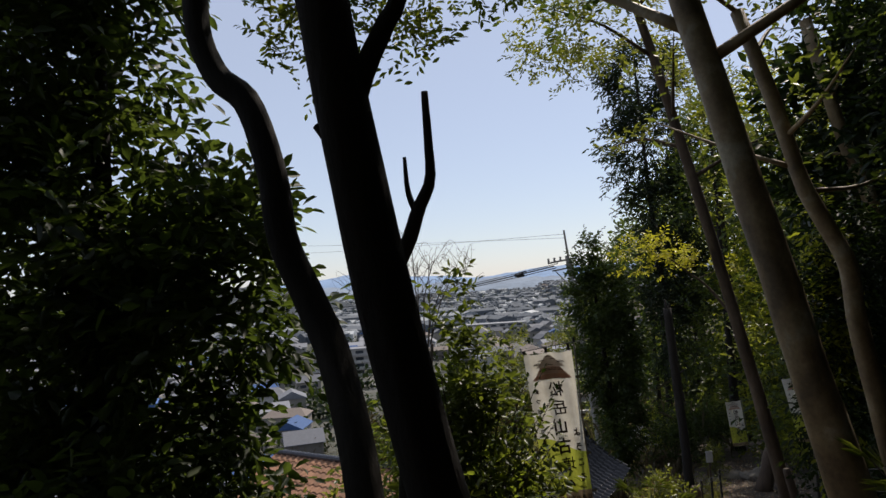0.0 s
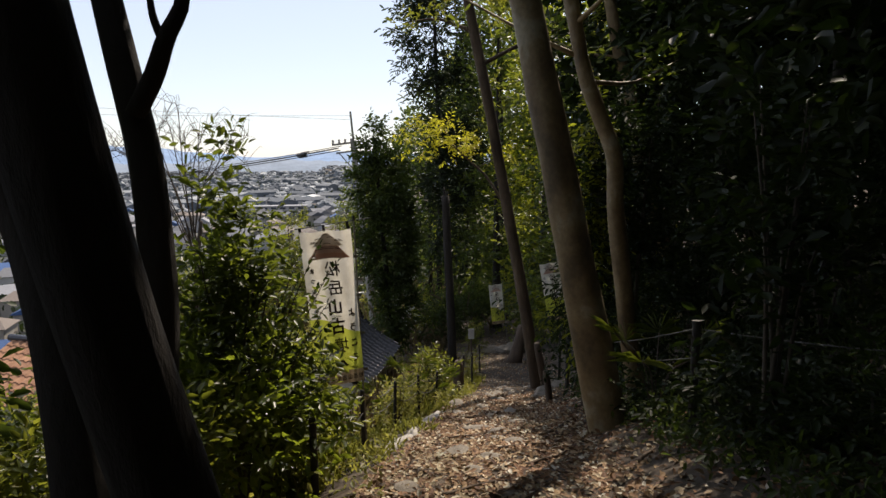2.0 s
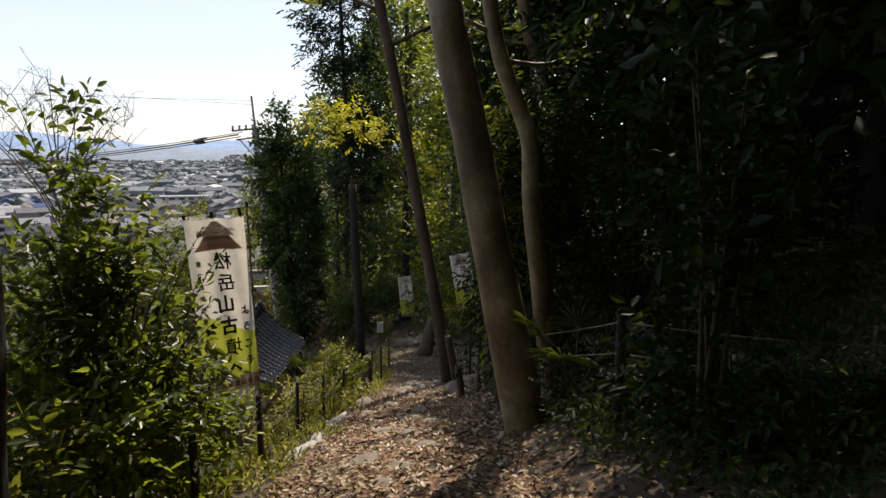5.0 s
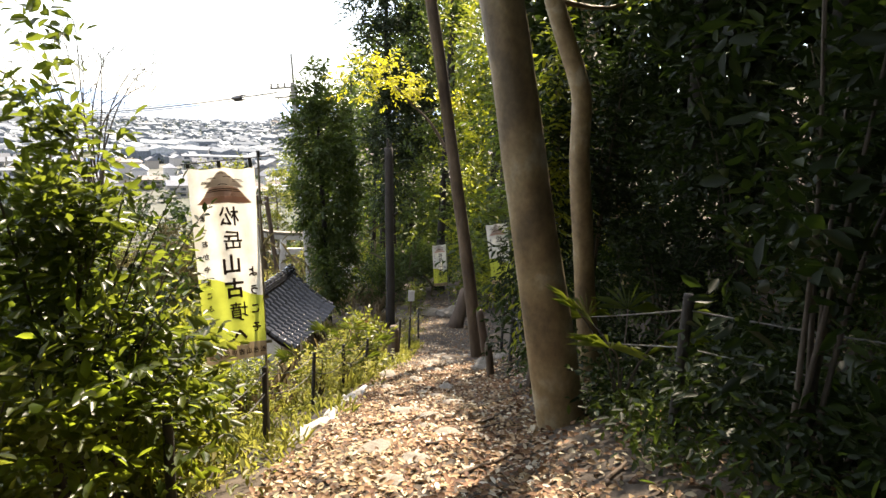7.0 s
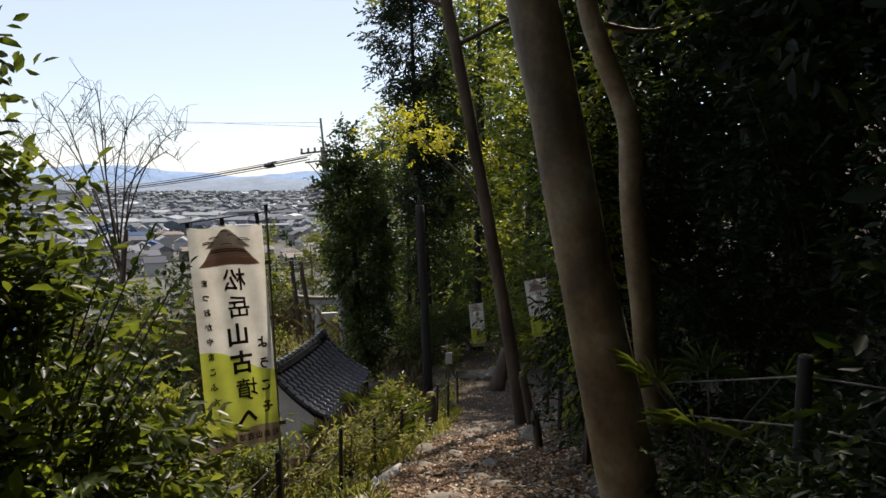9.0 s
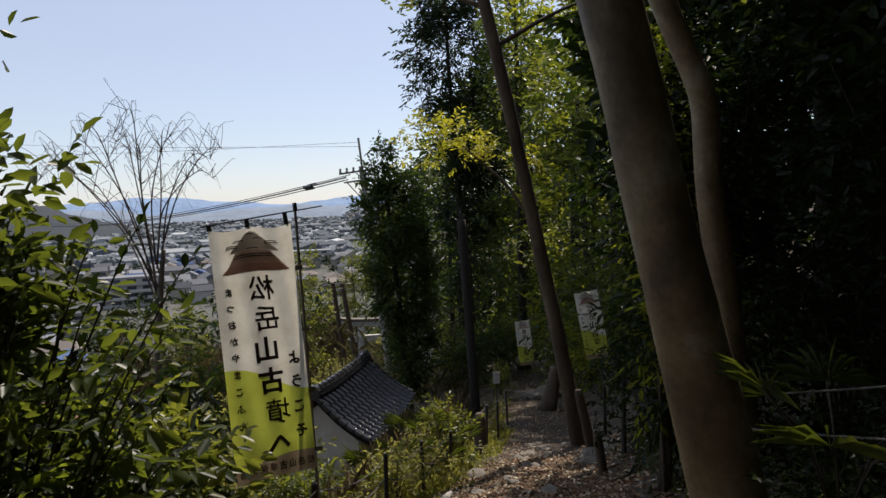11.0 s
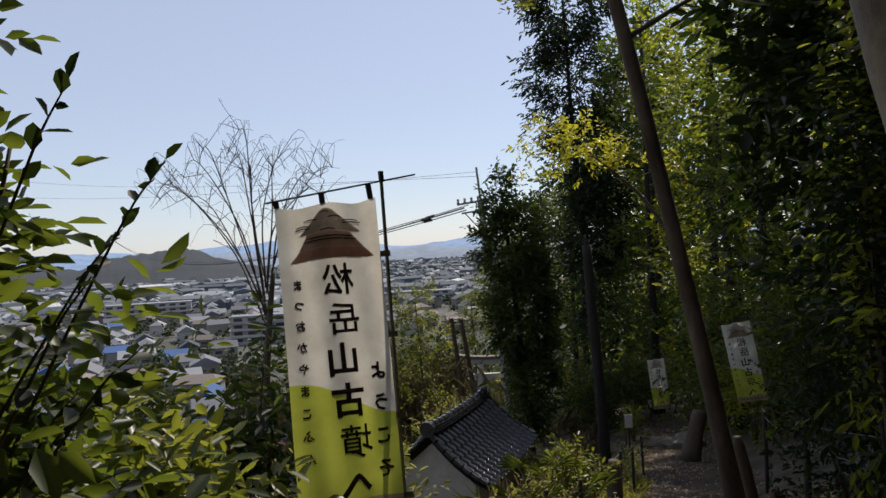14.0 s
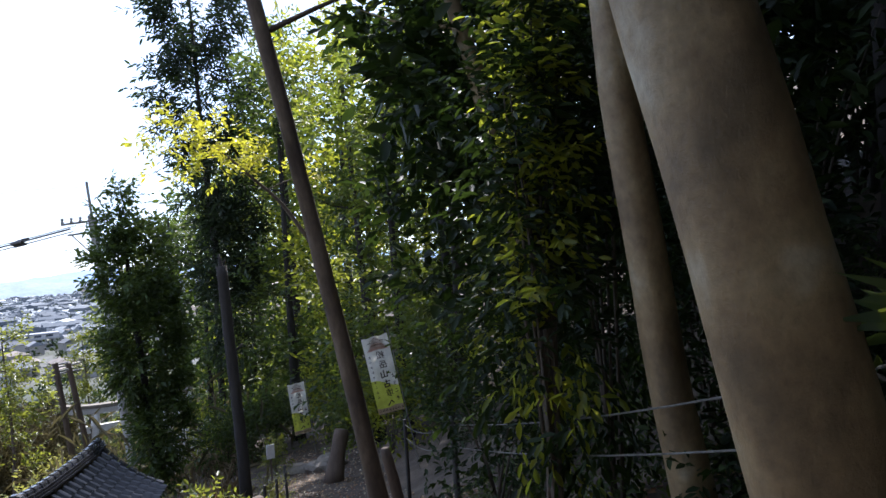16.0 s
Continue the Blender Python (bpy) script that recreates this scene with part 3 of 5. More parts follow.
def sprig_bush():
    """Open camellia branches with single leaves set alternately along curved twigs."""
    t = thing("camellia_branches", (0, 0, 0), "open camellia branches with glossy oval leaves over the slope", "bush")
    rnd = random.Random(36)
    root = Vector((0.12, 5.85, ground_z(0.12, 5.85) - 0.05))
    places, ways = [], []
    for k in range(24):
        f = k / 23
        tip = Vector((0.42 + 0.34 * math.sin(k * 2.4), 5.86 + 0.14 * math.sin(k * 1.7), -1.0 + 1.26 * f))
        mid = root.lerp(tip, 0.55) + Vector((-0.16 + rnd.uniform(-0.06, 0.06), rnd.uniform(-0.05, 0.05), 0.16))
        low = root + Vector((rnd.uniform(-0.05, 0.05), rnd.uniform(-0.05, 0.05), (tip.z - root.z) * 0.3))
        p = spline([root, low, mid, tip.lerp(mid, 0.3) + Vector((0, 0, 0.05)), tip], 24)
        mesh_object("stem", *tube_data(p, [0.009 - 0.0003 * i for i in range(25)], 5), M_TWIG, t, smooth=True)
        for i in range(11, 25):
            d = (p[min(i + 1, 24)] - p[i - 1]).normalized()
            w = d.cross(Vector((0, 0, 1))).normalized() * (1 if i % 2 else -1)
            places.append(tuple(p[i]))
            ways.append(tuple(d * 0.6 + (w if i < 24 else Vector()) * 0.8 + Vector((0, 0, rnd.uniform(-0.6, 0.3)))))
    # Backlit silhouette is put into the leaf colour by the darkest leaf tone.
    leaf_mesh("foliage", places, 0.066, M_SHADELEAF, t, 36, 0.5, 0.5, ways=ways)


bush("camellia_bush", (-0.12, 6.1), 2.9, 0.66, M_LEAF, "dense glossy dark green camellia bush below the path", 5200, 0.10, 31, 150, 0.09, 9,
     lobes=[((-0.16, 6.0, 0.62), (0.16, 0.16, 0.45)), ((0.0, 6.0, 0.1), (0.34, 0.32, 0.4)), ((0.12, 6.0, -0.45), (0.44, 0.42, 0.5)), ((-0.4, 6.1, -0.5), (0.5, 0.5, 0.75)), ((0.0, 6.1, -1.3), (0.64, 0.6, 0.7)), ((-0.2, 6.0, 1.05), (0.07, 0.07, 0.12))])
bush("camellia_bush", (0.1, 6.8), 1.75, 0.7, M_LIGHT, "sunlit yellow-green shrub below the banner", 4200, 0.10, 33, 70, 0.11, 7)
sprig_bush()
bush("hillside_shrub", (0.0, 8.7), 2.5, 0.45, M_COLUMN, "tall shrub with drooping dark leaves behind the banner", 2600, 0.12, 37, 60, 0.10, 8, droop=1.1, aspect=0.32)
bush("hillside_shrub", (-0.9, 8.6), 2.6, 0.8, M_LEAF, "loose green shrub with drooping leaves on the slope", 4200, 0.13, 34, 60, 0.14, 8, droop=1.0, aspect=0.3)
bush("hillside_shrub", (-2.4, 7.5), 2.0, 1.1, M_LIGHT, "light green shrub on the sunny slope", 5000, 0.10, 35, 70, 0.16, 8)
# evergreen tree above the slope
tree("evergreen_tree", [(-3.0, 4.6, -3.0), (-2.9, 4.6, 0), (-2.75, 4.6, 2), (-2.9, 4.7, 5)], 0.12, 0.06, M_BARK, "dark dense evergreen tree on the slope edge", M_COLUMN,
     [((-2.0, 4.6, 0.95), (0.72, 0.8, 1.15)), ((-2.5, 4.6, -0.6), (0.95, 0.9, 1.0)), ((-3.2, 4.7, 1.2), (0.9, 0.9, 1.4)), ((-3.0, 4.6, 2.9), (0.65, 0.8, 0.8)), ((-3.3, 4.6, 4.2), (1.3, 0.9, 0.8)), ((-3.4, 4.6, -1.2), (1, 1, 1.2))],
     30000, 0.145, 41, tufts=460, tight=0.16, limbs=8, limb_len=1.0, limb_from=0.4, limb_r=0.03)
bush("hillside_shrub", (-1.45, 4.7), 1.75, 0.5, M_LEAF, "dark green shrub at the slope edge", 3200, 0.075, 42, 60, 0.10, 7)
bush("hillside_shrub", (-1.0, 4.1), 1.2, 0.5, M_LIGHT, "sunlit low shrub at the slope edge", 2200, 0.08, 43, 40, 0.10, 7)

# undergrowth on the bank, its shade put into the leaf colour
rb = random.Random(5)
spots = [(5.1 + 0.55 * rb.uniform(0, 1) + 1.0 * (i % 4), 0.6 + 0.62 * i + rb.uniform(-0.3, 0.3)) for i in range(20)]
for i, (x, y) in enumerate(spots):
    bush("undergrowth_shrub", (x, y), rb.uniform(1.3, 2.6), rb.uniform(0.6, 0.95), M_SHADELEAF, "glossy shrub on the bank, forest shade put into its leaf colour", 1700, rb.choice((0.08, 0.09, 0.10)), 60 + i, 44, 0.16, 6, group="shrubs on the shaded bank")
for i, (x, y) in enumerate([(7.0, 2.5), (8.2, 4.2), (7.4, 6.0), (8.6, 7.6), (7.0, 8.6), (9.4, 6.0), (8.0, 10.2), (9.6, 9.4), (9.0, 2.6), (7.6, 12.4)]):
    bush("undergrowth_shrub", (x, y), rb.uniform(2.4, 3.4), rb.uniform(1.0, 1.3), M_SHADELEAF, "glossy shrub on the bank, forest shade put into its leaf colour", 1800, 0.14, 260 + i, 50, 0.22, 6, group="shrubs on the shaded bank")
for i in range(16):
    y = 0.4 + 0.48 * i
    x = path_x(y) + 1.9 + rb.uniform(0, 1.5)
    bush("low_shrub", (x, y), rb.uniform(0.25, 0.45), rb.uniform(0.35, 0.55), M_SHADELEAF, "low leafy shrub on the bank, shade put into its leaf colour", 900, 0.075, 300 + i, 24, 0.12, 5, group="low shrubs on the bank")
for i, (x, y, h) in enumerate([(-2.0, 5.5, 1.5), (-1.5, 6.6, 1.3), (-3.0, 6.9, 1.7), (-2.6, 9.5, 1.8), (-0.6, 7.4, 1.2), (-1.2, 11, 1.6), (0.2, 9.6, 0.9), (0.7, 11.5, 1.1)]):
    bush("sunny_shrub", (x, y), h, 0.7, M_LIGHT if i % 2 else M_WEED, "yellow-green leafy shrub on the sunny slope", 1900, 0.085, 330 + i, 36, 0.14, 6, group="shrubs on the sunny slope")
bush("broadleaf_shrub", (3.4, 3.9), 2.5, 0.45, M_SHADELEAF, "overhanging shrub with broad glossy leaves", 1000, 0.12, 90, 26, 0.15, 6)
# Shaded mass and lit edge of one shrub, each put into its leaf tone.
bush("leafy_vine", (4.35, 8.8), 3.9, 0.42, M_SHADELEAF, "tall leafy shrub hugging the trunk, shade in its dark green", 3000, 0.11, 91, 60, 0.14, 6, droop=1.0, aspect=0.36)
bush("leafy_vine", (5.1, 9.0), 4.4, 0.5, M_SHADELEAF, "tall green leafy shrub behind the oak", 3800, 0.11, 92, 60, 0.16, 6, droop=1.0, aspect=0.36)
bush("leafy_vine", (4.3, 8.7), 4.6, 0.24, M_SUNLIT, "lit left edge of the leafy shrub, sunshine in its light green", 1500, 0.10, 93, 80, 0.09, 5, droop=1.1, aspect=0.36)
bush("sunny_shrub", (-0.02, 5.5), 1.55, 0.42, M_CAMELLIA, "sunlit leafy shrub at the edge of the path", 1300, 0.105, 94, 40, 0.12, 6)
bush("sunny_shrub", (-0.42, 5.1), 1.3, 0.45, M_LIGHT, "sunlit leafy shrub at the edge of the path", 1200, 0.095, 95, 40, 0.12, 6)

# forest on the hill, and unseen trees behind added to block sky light
rf = random.Random(8)
grown = [(8.0, 11, 9), (9.5, 9, 11), (9.0, 15, 9), (10.5, 13, 12), (10.4, 19.6, 9), (11.5, 17, 12), (10.2, 22.5, 10), (13, 21, 13), (11.2, 27, 10), (14.5, 26, 13), (12.5, 32, 11), (16.5, 32, 14), (14, 38, 12), (11.5, 45, 10), (19, 40, 14), (16, 48, 13),
         (22, 50, 14), (19, 58, 12), (25, 64, 13), (21, 72, 12), (6.8, 5.5, 11), (9.5, 3.5, 12), (6.2, 0.5, 11), (9.6, -2, 12), (5.0, -3.5, 10), (2.5, -7, 10), (-2.5, -6, 9), (-6, -3, 9), (8, -8, 12), (-5.5, 1.5, 8), (12.5, 6, 13), (13, 0, 13), (15, 11, 14), (28, 84, 12), (18, 86, 10), (7.6, 8, 9), (6.6, 2.8, 8), (8.2, 6, 10), (7.8, 0.5, 9), (10.8, 10.5, 11), (11, 4, 11), (12, 14, 12), (6.4, -2.2, 9), (0.5, -4.5, 9), (-4, -9, 9), (4, -9, 10), (10.4, 25, 12), (-8, 5, 7), (10.2, 33, 17), (11.6, 36, 18), (11.4, 29.5, 16), (12.6, 41, 19), (9.6, 45, 16), (8.4, 52, 15), (11, 56, 18), (14, 60, 20), (7.6, 64, 16), (11.5, 70, 19), (16, 72, 22), (6.6, 76, 15), (20, 66, 21), (9.0, 86, 19), (13.5, 50, 19), (17, 52, 20), (10.6, 20.5, 12), (12.4, 23.5, 14),
         # Mostly unseen trees behind the start, added to darken the path side.
         (3.4, -2.9, 9), (1.2, -3.4, 9), (-1.6, -3.6, 8), (5.2, -1.6, 10), (-3.8, -2.4, 8), (6.2, -6, 11), (2.6, -5.4, 11), (0, -8, 10), (7.4, -4.2, 11), (5.9, 4.2, 10), (7.2, 4.4, 11)]
for i, (x, y, h) in enumerate(grown):
    z = ground_z(x, y)
    lx, ly = rf.uniform(-0.6, 0.3), rf.uniform(-0.4, 0.4)
    low = 0.38 if x < 9.2 and 7 < y < 24 else 0.22
    lob = [((x + lx + rf.uniform(-1, 1), y + ly + rf.uniform(-1, 1), z + h * f), (rf.uniform(1.3, 1.9), rf.uniform(1.3, 1.9), h * 0.16)) for f in (low, low + 0.15, 0.7, 0.82, 0.93)]
    # Bearing picks the painted tone: lit and mid copies left, shaded copy right.
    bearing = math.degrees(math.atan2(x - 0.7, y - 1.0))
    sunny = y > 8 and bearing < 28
    mat = (M_SUNLIT, M_LEAF, M_COLUMN, M_COLUMN, M_LEAF)[i % 5] if sunny else M_SHADELEAF
    # Below y -1.5 the added trees stand unseen; oversized leaves block the sky.
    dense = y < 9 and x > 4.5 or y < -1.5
    tree("forest_tree", [(x, y, z - 0.3), (x + lx * 0.4, y, z + h * 0.4), (x + lx, y + ly, z + h)], 0.12 + 0.008 * h, 0.05, M_BARK, "tall evergreen forest tree, seen on the hill or added behind to block light", mat, lob, 2600 if x > 12.4 and y < 16 else 5000 if y < 16 else (4000 if y < 40 else 2500), 0.34 if y < -1.5 else 0.23 if dense else 0.34 if x > 8.5 and y < 18 and not sunny else 0.17 if y < 24 else (0.26 if y < 40 else 0.40), 100 + i, "trees of the hillside forest",
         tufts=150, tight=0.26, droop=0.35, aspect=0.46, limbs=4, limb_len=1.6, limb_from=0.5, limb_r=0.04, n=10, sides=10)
# Every third shrub takes the lit leaf tone, sunshine put into its colour.
for i, (x, y) in enumerate([(9.4, 22), (9.6, 24.5), (10.2, 27), (10.6, 30), (9.0, 32.5), (6.9, 31.5), (7.2, 36), (10.5, 34.5), (9.3, 18.5), (8.8, 14.6), (7.9, 33), (8.2, 30.8)]):
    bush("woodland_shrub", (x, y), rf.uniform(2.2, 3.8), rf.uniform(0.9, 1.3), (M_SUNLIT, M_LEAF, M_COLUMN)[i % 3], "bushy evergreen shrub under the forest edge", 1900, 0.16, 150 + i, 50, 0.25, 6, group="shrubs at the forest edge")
for i, (x, y) in enumerate([(-3.5, 13), (-5.5, 18), (-0.5, 14.5), (-4.2, 24), (-1.0, 24), (1.0, 33), (-2.0, 36), (-6, 33), (1.5, 41), (-9, 22), (0.2, 44), (4.6, 43), (-3.6, 46), (2.2, 60), (-5, 62), (7, 58), (-11, 50), (-1, 78), (8, 80)]):
    bush("slope_shrub", (x, y), rf.uniform(2.0, 3.8), rf.uniform(1.0, 1.6), M_WEED if i % 3 else M_LIGHT, "brownish yellow-green shrub on the slope below", 1500, 0.18, 170 + i, 45, 0.3, 7, group="shrubs on the slope below")

# leafless thicket trees and a yellow-green tree on the slope below
for i in range(26):
    az, dist = radians(-17 + 17.5 * ((i * 0.382) % 1.0)), 34 + 46 * i / 25
    x, y = 1.4 + math.sin(az) * dist, 4.6 + math.cos(az) * dist
    h = 0.62 * (-0.3 - dist * 0.055 - ground_z(x, y)) * rf.uniform(0.7, 1.15)
    bush("thicket_shrub", (x, y), max(2.2, min(h, 9.0)), rf.uniform(1.2, 1.9), M_SCRUB, "tall leafless brown shrub on the slope below", 2000, 0.55, 400 + i, 60, 0.35, 8, group="leafless shrubs on the slope", droop=-0.8, aspect=0.05)
for x, y, zt, sd in ((-0.5, 39.6, -2.4, 430), (3.0, 57, -4.0, 431), (-7.5, 44, -5.5, 432)):
    z = ground_z(x, y)
    tree("yellowing_tree", [(x, y, z - 0.2), (x + 0.2, y, (z + zt) / 2), (x, y, zt - 0.4)], 0.11, 0.03, M_TWIG, "loose yellow-green tree on the slope below", M_LIGHT,
         [((x, y, zt - 0.9), (1.1, 1.0, 1.0)), ((x + 0.3, y, zt - 2.6), (1.5, 1.3, 1.3)), ((x - 0.3, y, zt - 4.6), (1.2, 1.2, 1.3))], 3400, 0.2, sd, "yellow-green trees on the slope", tufts=90, tight=0.24, limbs=6, limb_len=1.3, limb_from=0.4, limb_r=0.03)

# ---- ground cover ----
rg = np.random.default_rng(77)


def scatter(n, y0, y1, d0, d1, lift=0.01, power=1.0):
    out = []
    for y, u in zip(rg.uniform(y0, y1, n), rg.uniform(0, 1, n)):
        x = path_x(y) + d0 + (d1 - d0) * u ** power
        out.append((x, y, ground_z(x, y) + lift))
    return np.array(out)


def stuff(name, centres, size, mat, label, seed, **kw):
    ob = leaf_mesh(name, centres, size, mat, None, seed, **kw)
    return tagged(ob, label, name.replace("_", " "), kind="stuff")


stuff("leaf_litter", np.concatenate([scatter(27000, -1, 14, -0.9, 1.3, 0.012), scatter(5000, -1, 14, 0.9, 2.1, 0.015), scatter(3500, 0, 9, 2.0, 4.6, 0.015), scatter(4000, 14, 30, -0.9, 1.6, 0.012)]), 0.062, M_LITTER, "dry brown fallen leaves on the path", 1, droop=0.0, spread=0.28, aspect=0.5)
tuft = scatter(240, -0.5, 24, -3.4, -0.85)
stuff("grass", clump_points(rg, tuft, (0.10, 0.10, 0.02), 34), 0.2, M_WEED, "yellow-green grass and weeds along the path edge", 2, droop=-1.0, spread=0.4, aspect=0.06)
stuff("weeds", clump_points(rg, scatter(420, 1, 26, -4.5, -0.8, 0.14), (0.12, 0.12, 0.10), 26), 0.065, M_WEED, "low yellow-green weeds on the sunny bank", 3)
stuff("dry_stalks", clump_points(rg, scatter(170, 9, 44, -9, -2.4, 0.05), (0.35, 0.35, 0.1), 26), 0.6, M_DRY, "dry brown stalks on the slope", 4, droop=-1.1, spread=0.4, aspect=0.025)
stuff("ground_plants", clump_points(rg, np.concatenate([scatter(820, -1, 13, 1.6, 5.5, 0.10), scatter(900, -0.5, 6.5, 1.7, 4.8, 0.10)]), (0.12, 0.12, 0.07), 20), 0.075, M_COLUMN, "low leafy plants on the shaded bank", 5)
stuff("slope_foliage", clump_points(rg, scatter(900, -4, 60, -30, -4.0, 0.3, 0.7), (0.35, 0.35, 0.25), 16), 0.2, M_WEED, "tangled low growth on the steep slope", 6)
stuff("bare_thicket", clump_points(rg, scatter(420, 30, 200, -90, -4, 1.6), (1.6, 1.6, 1.5), 55), 0.9, M_SCRUB, "brown leafless thicket on the lower slope", 8, droop=-0.9, spread=0.5, aspect=0.10)
stuff("scrub", clump_points(rg, scatter(900, 28, 190, -75, -7, 0.8, 0.8), (0.8, 0.8, 0.6), 20), 0.5, M_SCRUB, "brown and olive scrub on the lower slope", 7, aspect=0.5)

# ---- banners ----
def glyph(ch):
    c = bpy.data.curves.new("glyph", "FONT")
    c.body, c.size, c.offset, c.resolution_u = ch, 1.0, (0.004 if ch in "墳保存会" else 0.012 if ch in "岳松" else 0.028), 2
    o = bpy.data.objects.new("glyph", c)
    scene.collection.objects.link(o)
    bpy.context.view_layer.update()
    me = bpy.data.meshes.new_from_object(o)
    vs = [(v.co.x - 0.5, v.co.y - 0.38) for v in me.vertices]
    fs = [tuple(p.vertices) for p in me.polygons]
    bpy.data.objects.remove(o)
    bpy.data.meshes.remove(me)
    return vs, fs


GLYPHS = {ch: glyph(ch) for ch in "松岳山古墳保存会へまつおかやこふんようそ"}


def banner(tl, tr, br, bl, foot, label, seed=0, detail=True):
    """A nobori banner seen from behind: u runs 0 to 1 across, v 0 to 1 down; the writing reads rightly from the far side."""
    tl, tr, br, bl, foot = (Vector(p) for p in (tl, tr, br, bl, foot))
    nrm = (tr - tl).cross(bl - tl).normalized()
    t = thing("banner_flag", (0, 0, 0), label, "banner")

    def at(u, v, off=0.0):
        p = tl.lerp(tr, u).lerp(bl.lerp(br, u), v)
        wave = 0.012 * math.sin(9 * u + 3.5 * v + seed) + 0.018 * v * math.sin(5 * u + 6 * v + seed) + 0.01 * math.sin(17 * u - 4 * v)
        sag = -0.018 * math.sin(math.pi * u * 2) ** 2 * (1 - v) ** 6
        return p + nrm * (wave + off) + Vector((0, 0, sag))

    def panel(name, top, bottom, mat, off=0.0, u0=0.0, u1=1.0, nu=22, nv=30, label=""):
        vs, fs = [], []
        for j in range(nv + 1):
            for i in range(nu + 1):
                u = u0 + (u1 - u0) * i / nu
                a, b = top(u), bottom(u)
                vs.append(at(u, a + (b - a) * j / nv, off))
        for j in range(nv):
            for i in range(nu):
                k = j * (nu + 1) + i
                fs.append((k, k + 1, k + nu + 2, k + nu + 1))
        return mesh_object(name, vs, fs, mat, t, label, smooth=True)

    mid = lambda u: 0.565 + 0.10 * u - 0.018 * math.sin(u * 5.5)
    low = lambda u: 0.925 + 0.008 * math.sin(u * 6)
    panel("cloth_panel", lambda u: 0.0, mid, C_WHITE, label="off-white printed cloth")
    panel("cloth_panel", mid, low, C_GREEN, label="lime green printed cloth")
    panel("cloth_panel", low, lambda u: 1.0, C_BROWN, nv=5, label="brown printed cloth")
    tiers = [(0.185, 0.15, 0.10, 0.93, 0.20, 0.84, C_PINK), (0.149, 0.098, 0.20, 0.84, 0.30, 0.72, C_PALEPINK), (0.097, 0.06, 0.22, 0.82, 0.34, 0.70, C_GREYPINK), (0.059, 0.022, 0.34, 0.70, 0.44, 0.56, C_GREYPINK)]
    for side in (0.003, -0.003):
        for vb, vt, ub0, ub1, ut0, ut1, mat in tiers:
            vs, fs = [], []
            for j in range(5):
                w = j / 4
                for i in range(13):
                    x = i / 12
                    u = (ub0 + (ub1 - ub0) * x) * (1 - w) + (ut0 + (ut1 - ut0) * x) * w
                    vs.append(at(u, vb + (vt - vb) * w - 0.006 * math.sin(math.pi * x), side))
            for j in range(4):
                for i in range(12):
                    k = j * 13 + i
                    fs.append((k, k + 1, k + 14, k + 13))
            mesh_object("printed_mound", vs, fs, mat, t)
        strokes = [(0.27, 0.77, 0.122), (0.3, 0.74, 0.112), (0.43, 0.58, 0.088), (0.18, 0.33, 0.078), (0.19, 0.33, 0.070), (0.66, 0.82, 0.068), (0.66, 0.80, 0.060), (0.28, 0.41, 0.052), (0.52, 0.64, 0.048), (0.45, 0.53, 0.030)]
        vs, fs = [], []
        for u0, u1, v in strokes:
            o = len(vs)
            for i in range(7):
                u = u0 + (u1 - u0) * i / 6
                for dv in (-0.0018, 0.0018):
                    vs.append(at(u, v + dv - 0.004 * math.sin(math.pi * i / 6), side * 1.6))
            fs += [(o + 2 * i, o + 2 * i + 2, o + 2 * i + 3, o + 2 * i + 1) for i in range(6)]
        mesh_object("printed_drawing", vs, fs, C_INK, t)
        text = [(ch, 0.56 + 0.03 * math.sin(k * 2), 0.25 + 0.125 * k, 0.106) for k, ch in enumerate("松岳山古墳へ")]
        text += [(ch, 0.155, 0.255 + 0.066 * k, 0.036) for k, ch in enumerate("まつおかやまこふん")] + [(ch, 0.86, 0.545 + 0.098 * k, 0.058) for k, ch in enumerate("ようこそ")]
        text += [(ch, 0.94 - 0.122 * k, 0.962, 0.034) for k, ch in enumerate("松岳山古墳保存会")]
        for ch, u, v, s in text:
            gvs, gfs = GLYPHS[ch]
            mesh_object("printed_character", [at(u - x * s * 3.0 * 0.97, v - y * s, side) for x, y in gvs], gfs, C_INK, t)
    up = (tr - br).normalized()
    side_dir = (tr - tl).normalized()
    top = tr + side_dir * 0.045 + up * 0.14
    mesh_object("pole", *rod(foot, top, 0.014, 0.011, 10, 8), M_METAL, t, "grey telescopic pole")
    mesh_object("pole_cap", *rod(top - up * 0.05, top + up * 0.01, 0.017, 0.017, 2, 8), M_BLACK, t)
    a, b = tl - side_dir * 0.05 + up * 0.035, top + side_dir * 0.20 - up * 0.03
    mesh_object("crossbar", *rod(a, b, 0.006, 0.005, 4, 6), M_BLACK, t)
    for k, u in enumerate((0.02, 0.48, 0.95)):
        p = at(u, 0.0)
        q = a.lerp(b, (p - a).dot(b - a) / (b - a).length_squared)
        w = side_dir * 0.016
        mesh_object("loop", [p - w - nrm * 0.006, p + w - nrm * 0.006, q + w - nrm * 0.01, q - w - nrm * 0.01, p - w + nrm * 0.006, p + w + nrm * 0.006, q + w + nrm * 0.01, q - w + nrm * 0.01], [(0, 1, 2, 3), (7, 6, 5, 4), (3, 2, 6, 7), (0, 3, 7, 4), (1, 5, 6, 2)], M_BLACK, t)
    for v in (0.185, 0.44, 0.69, 0.93):
        p = at(1.0, v)
        w = up * 0.014
        e = p + side_dir * 0.055
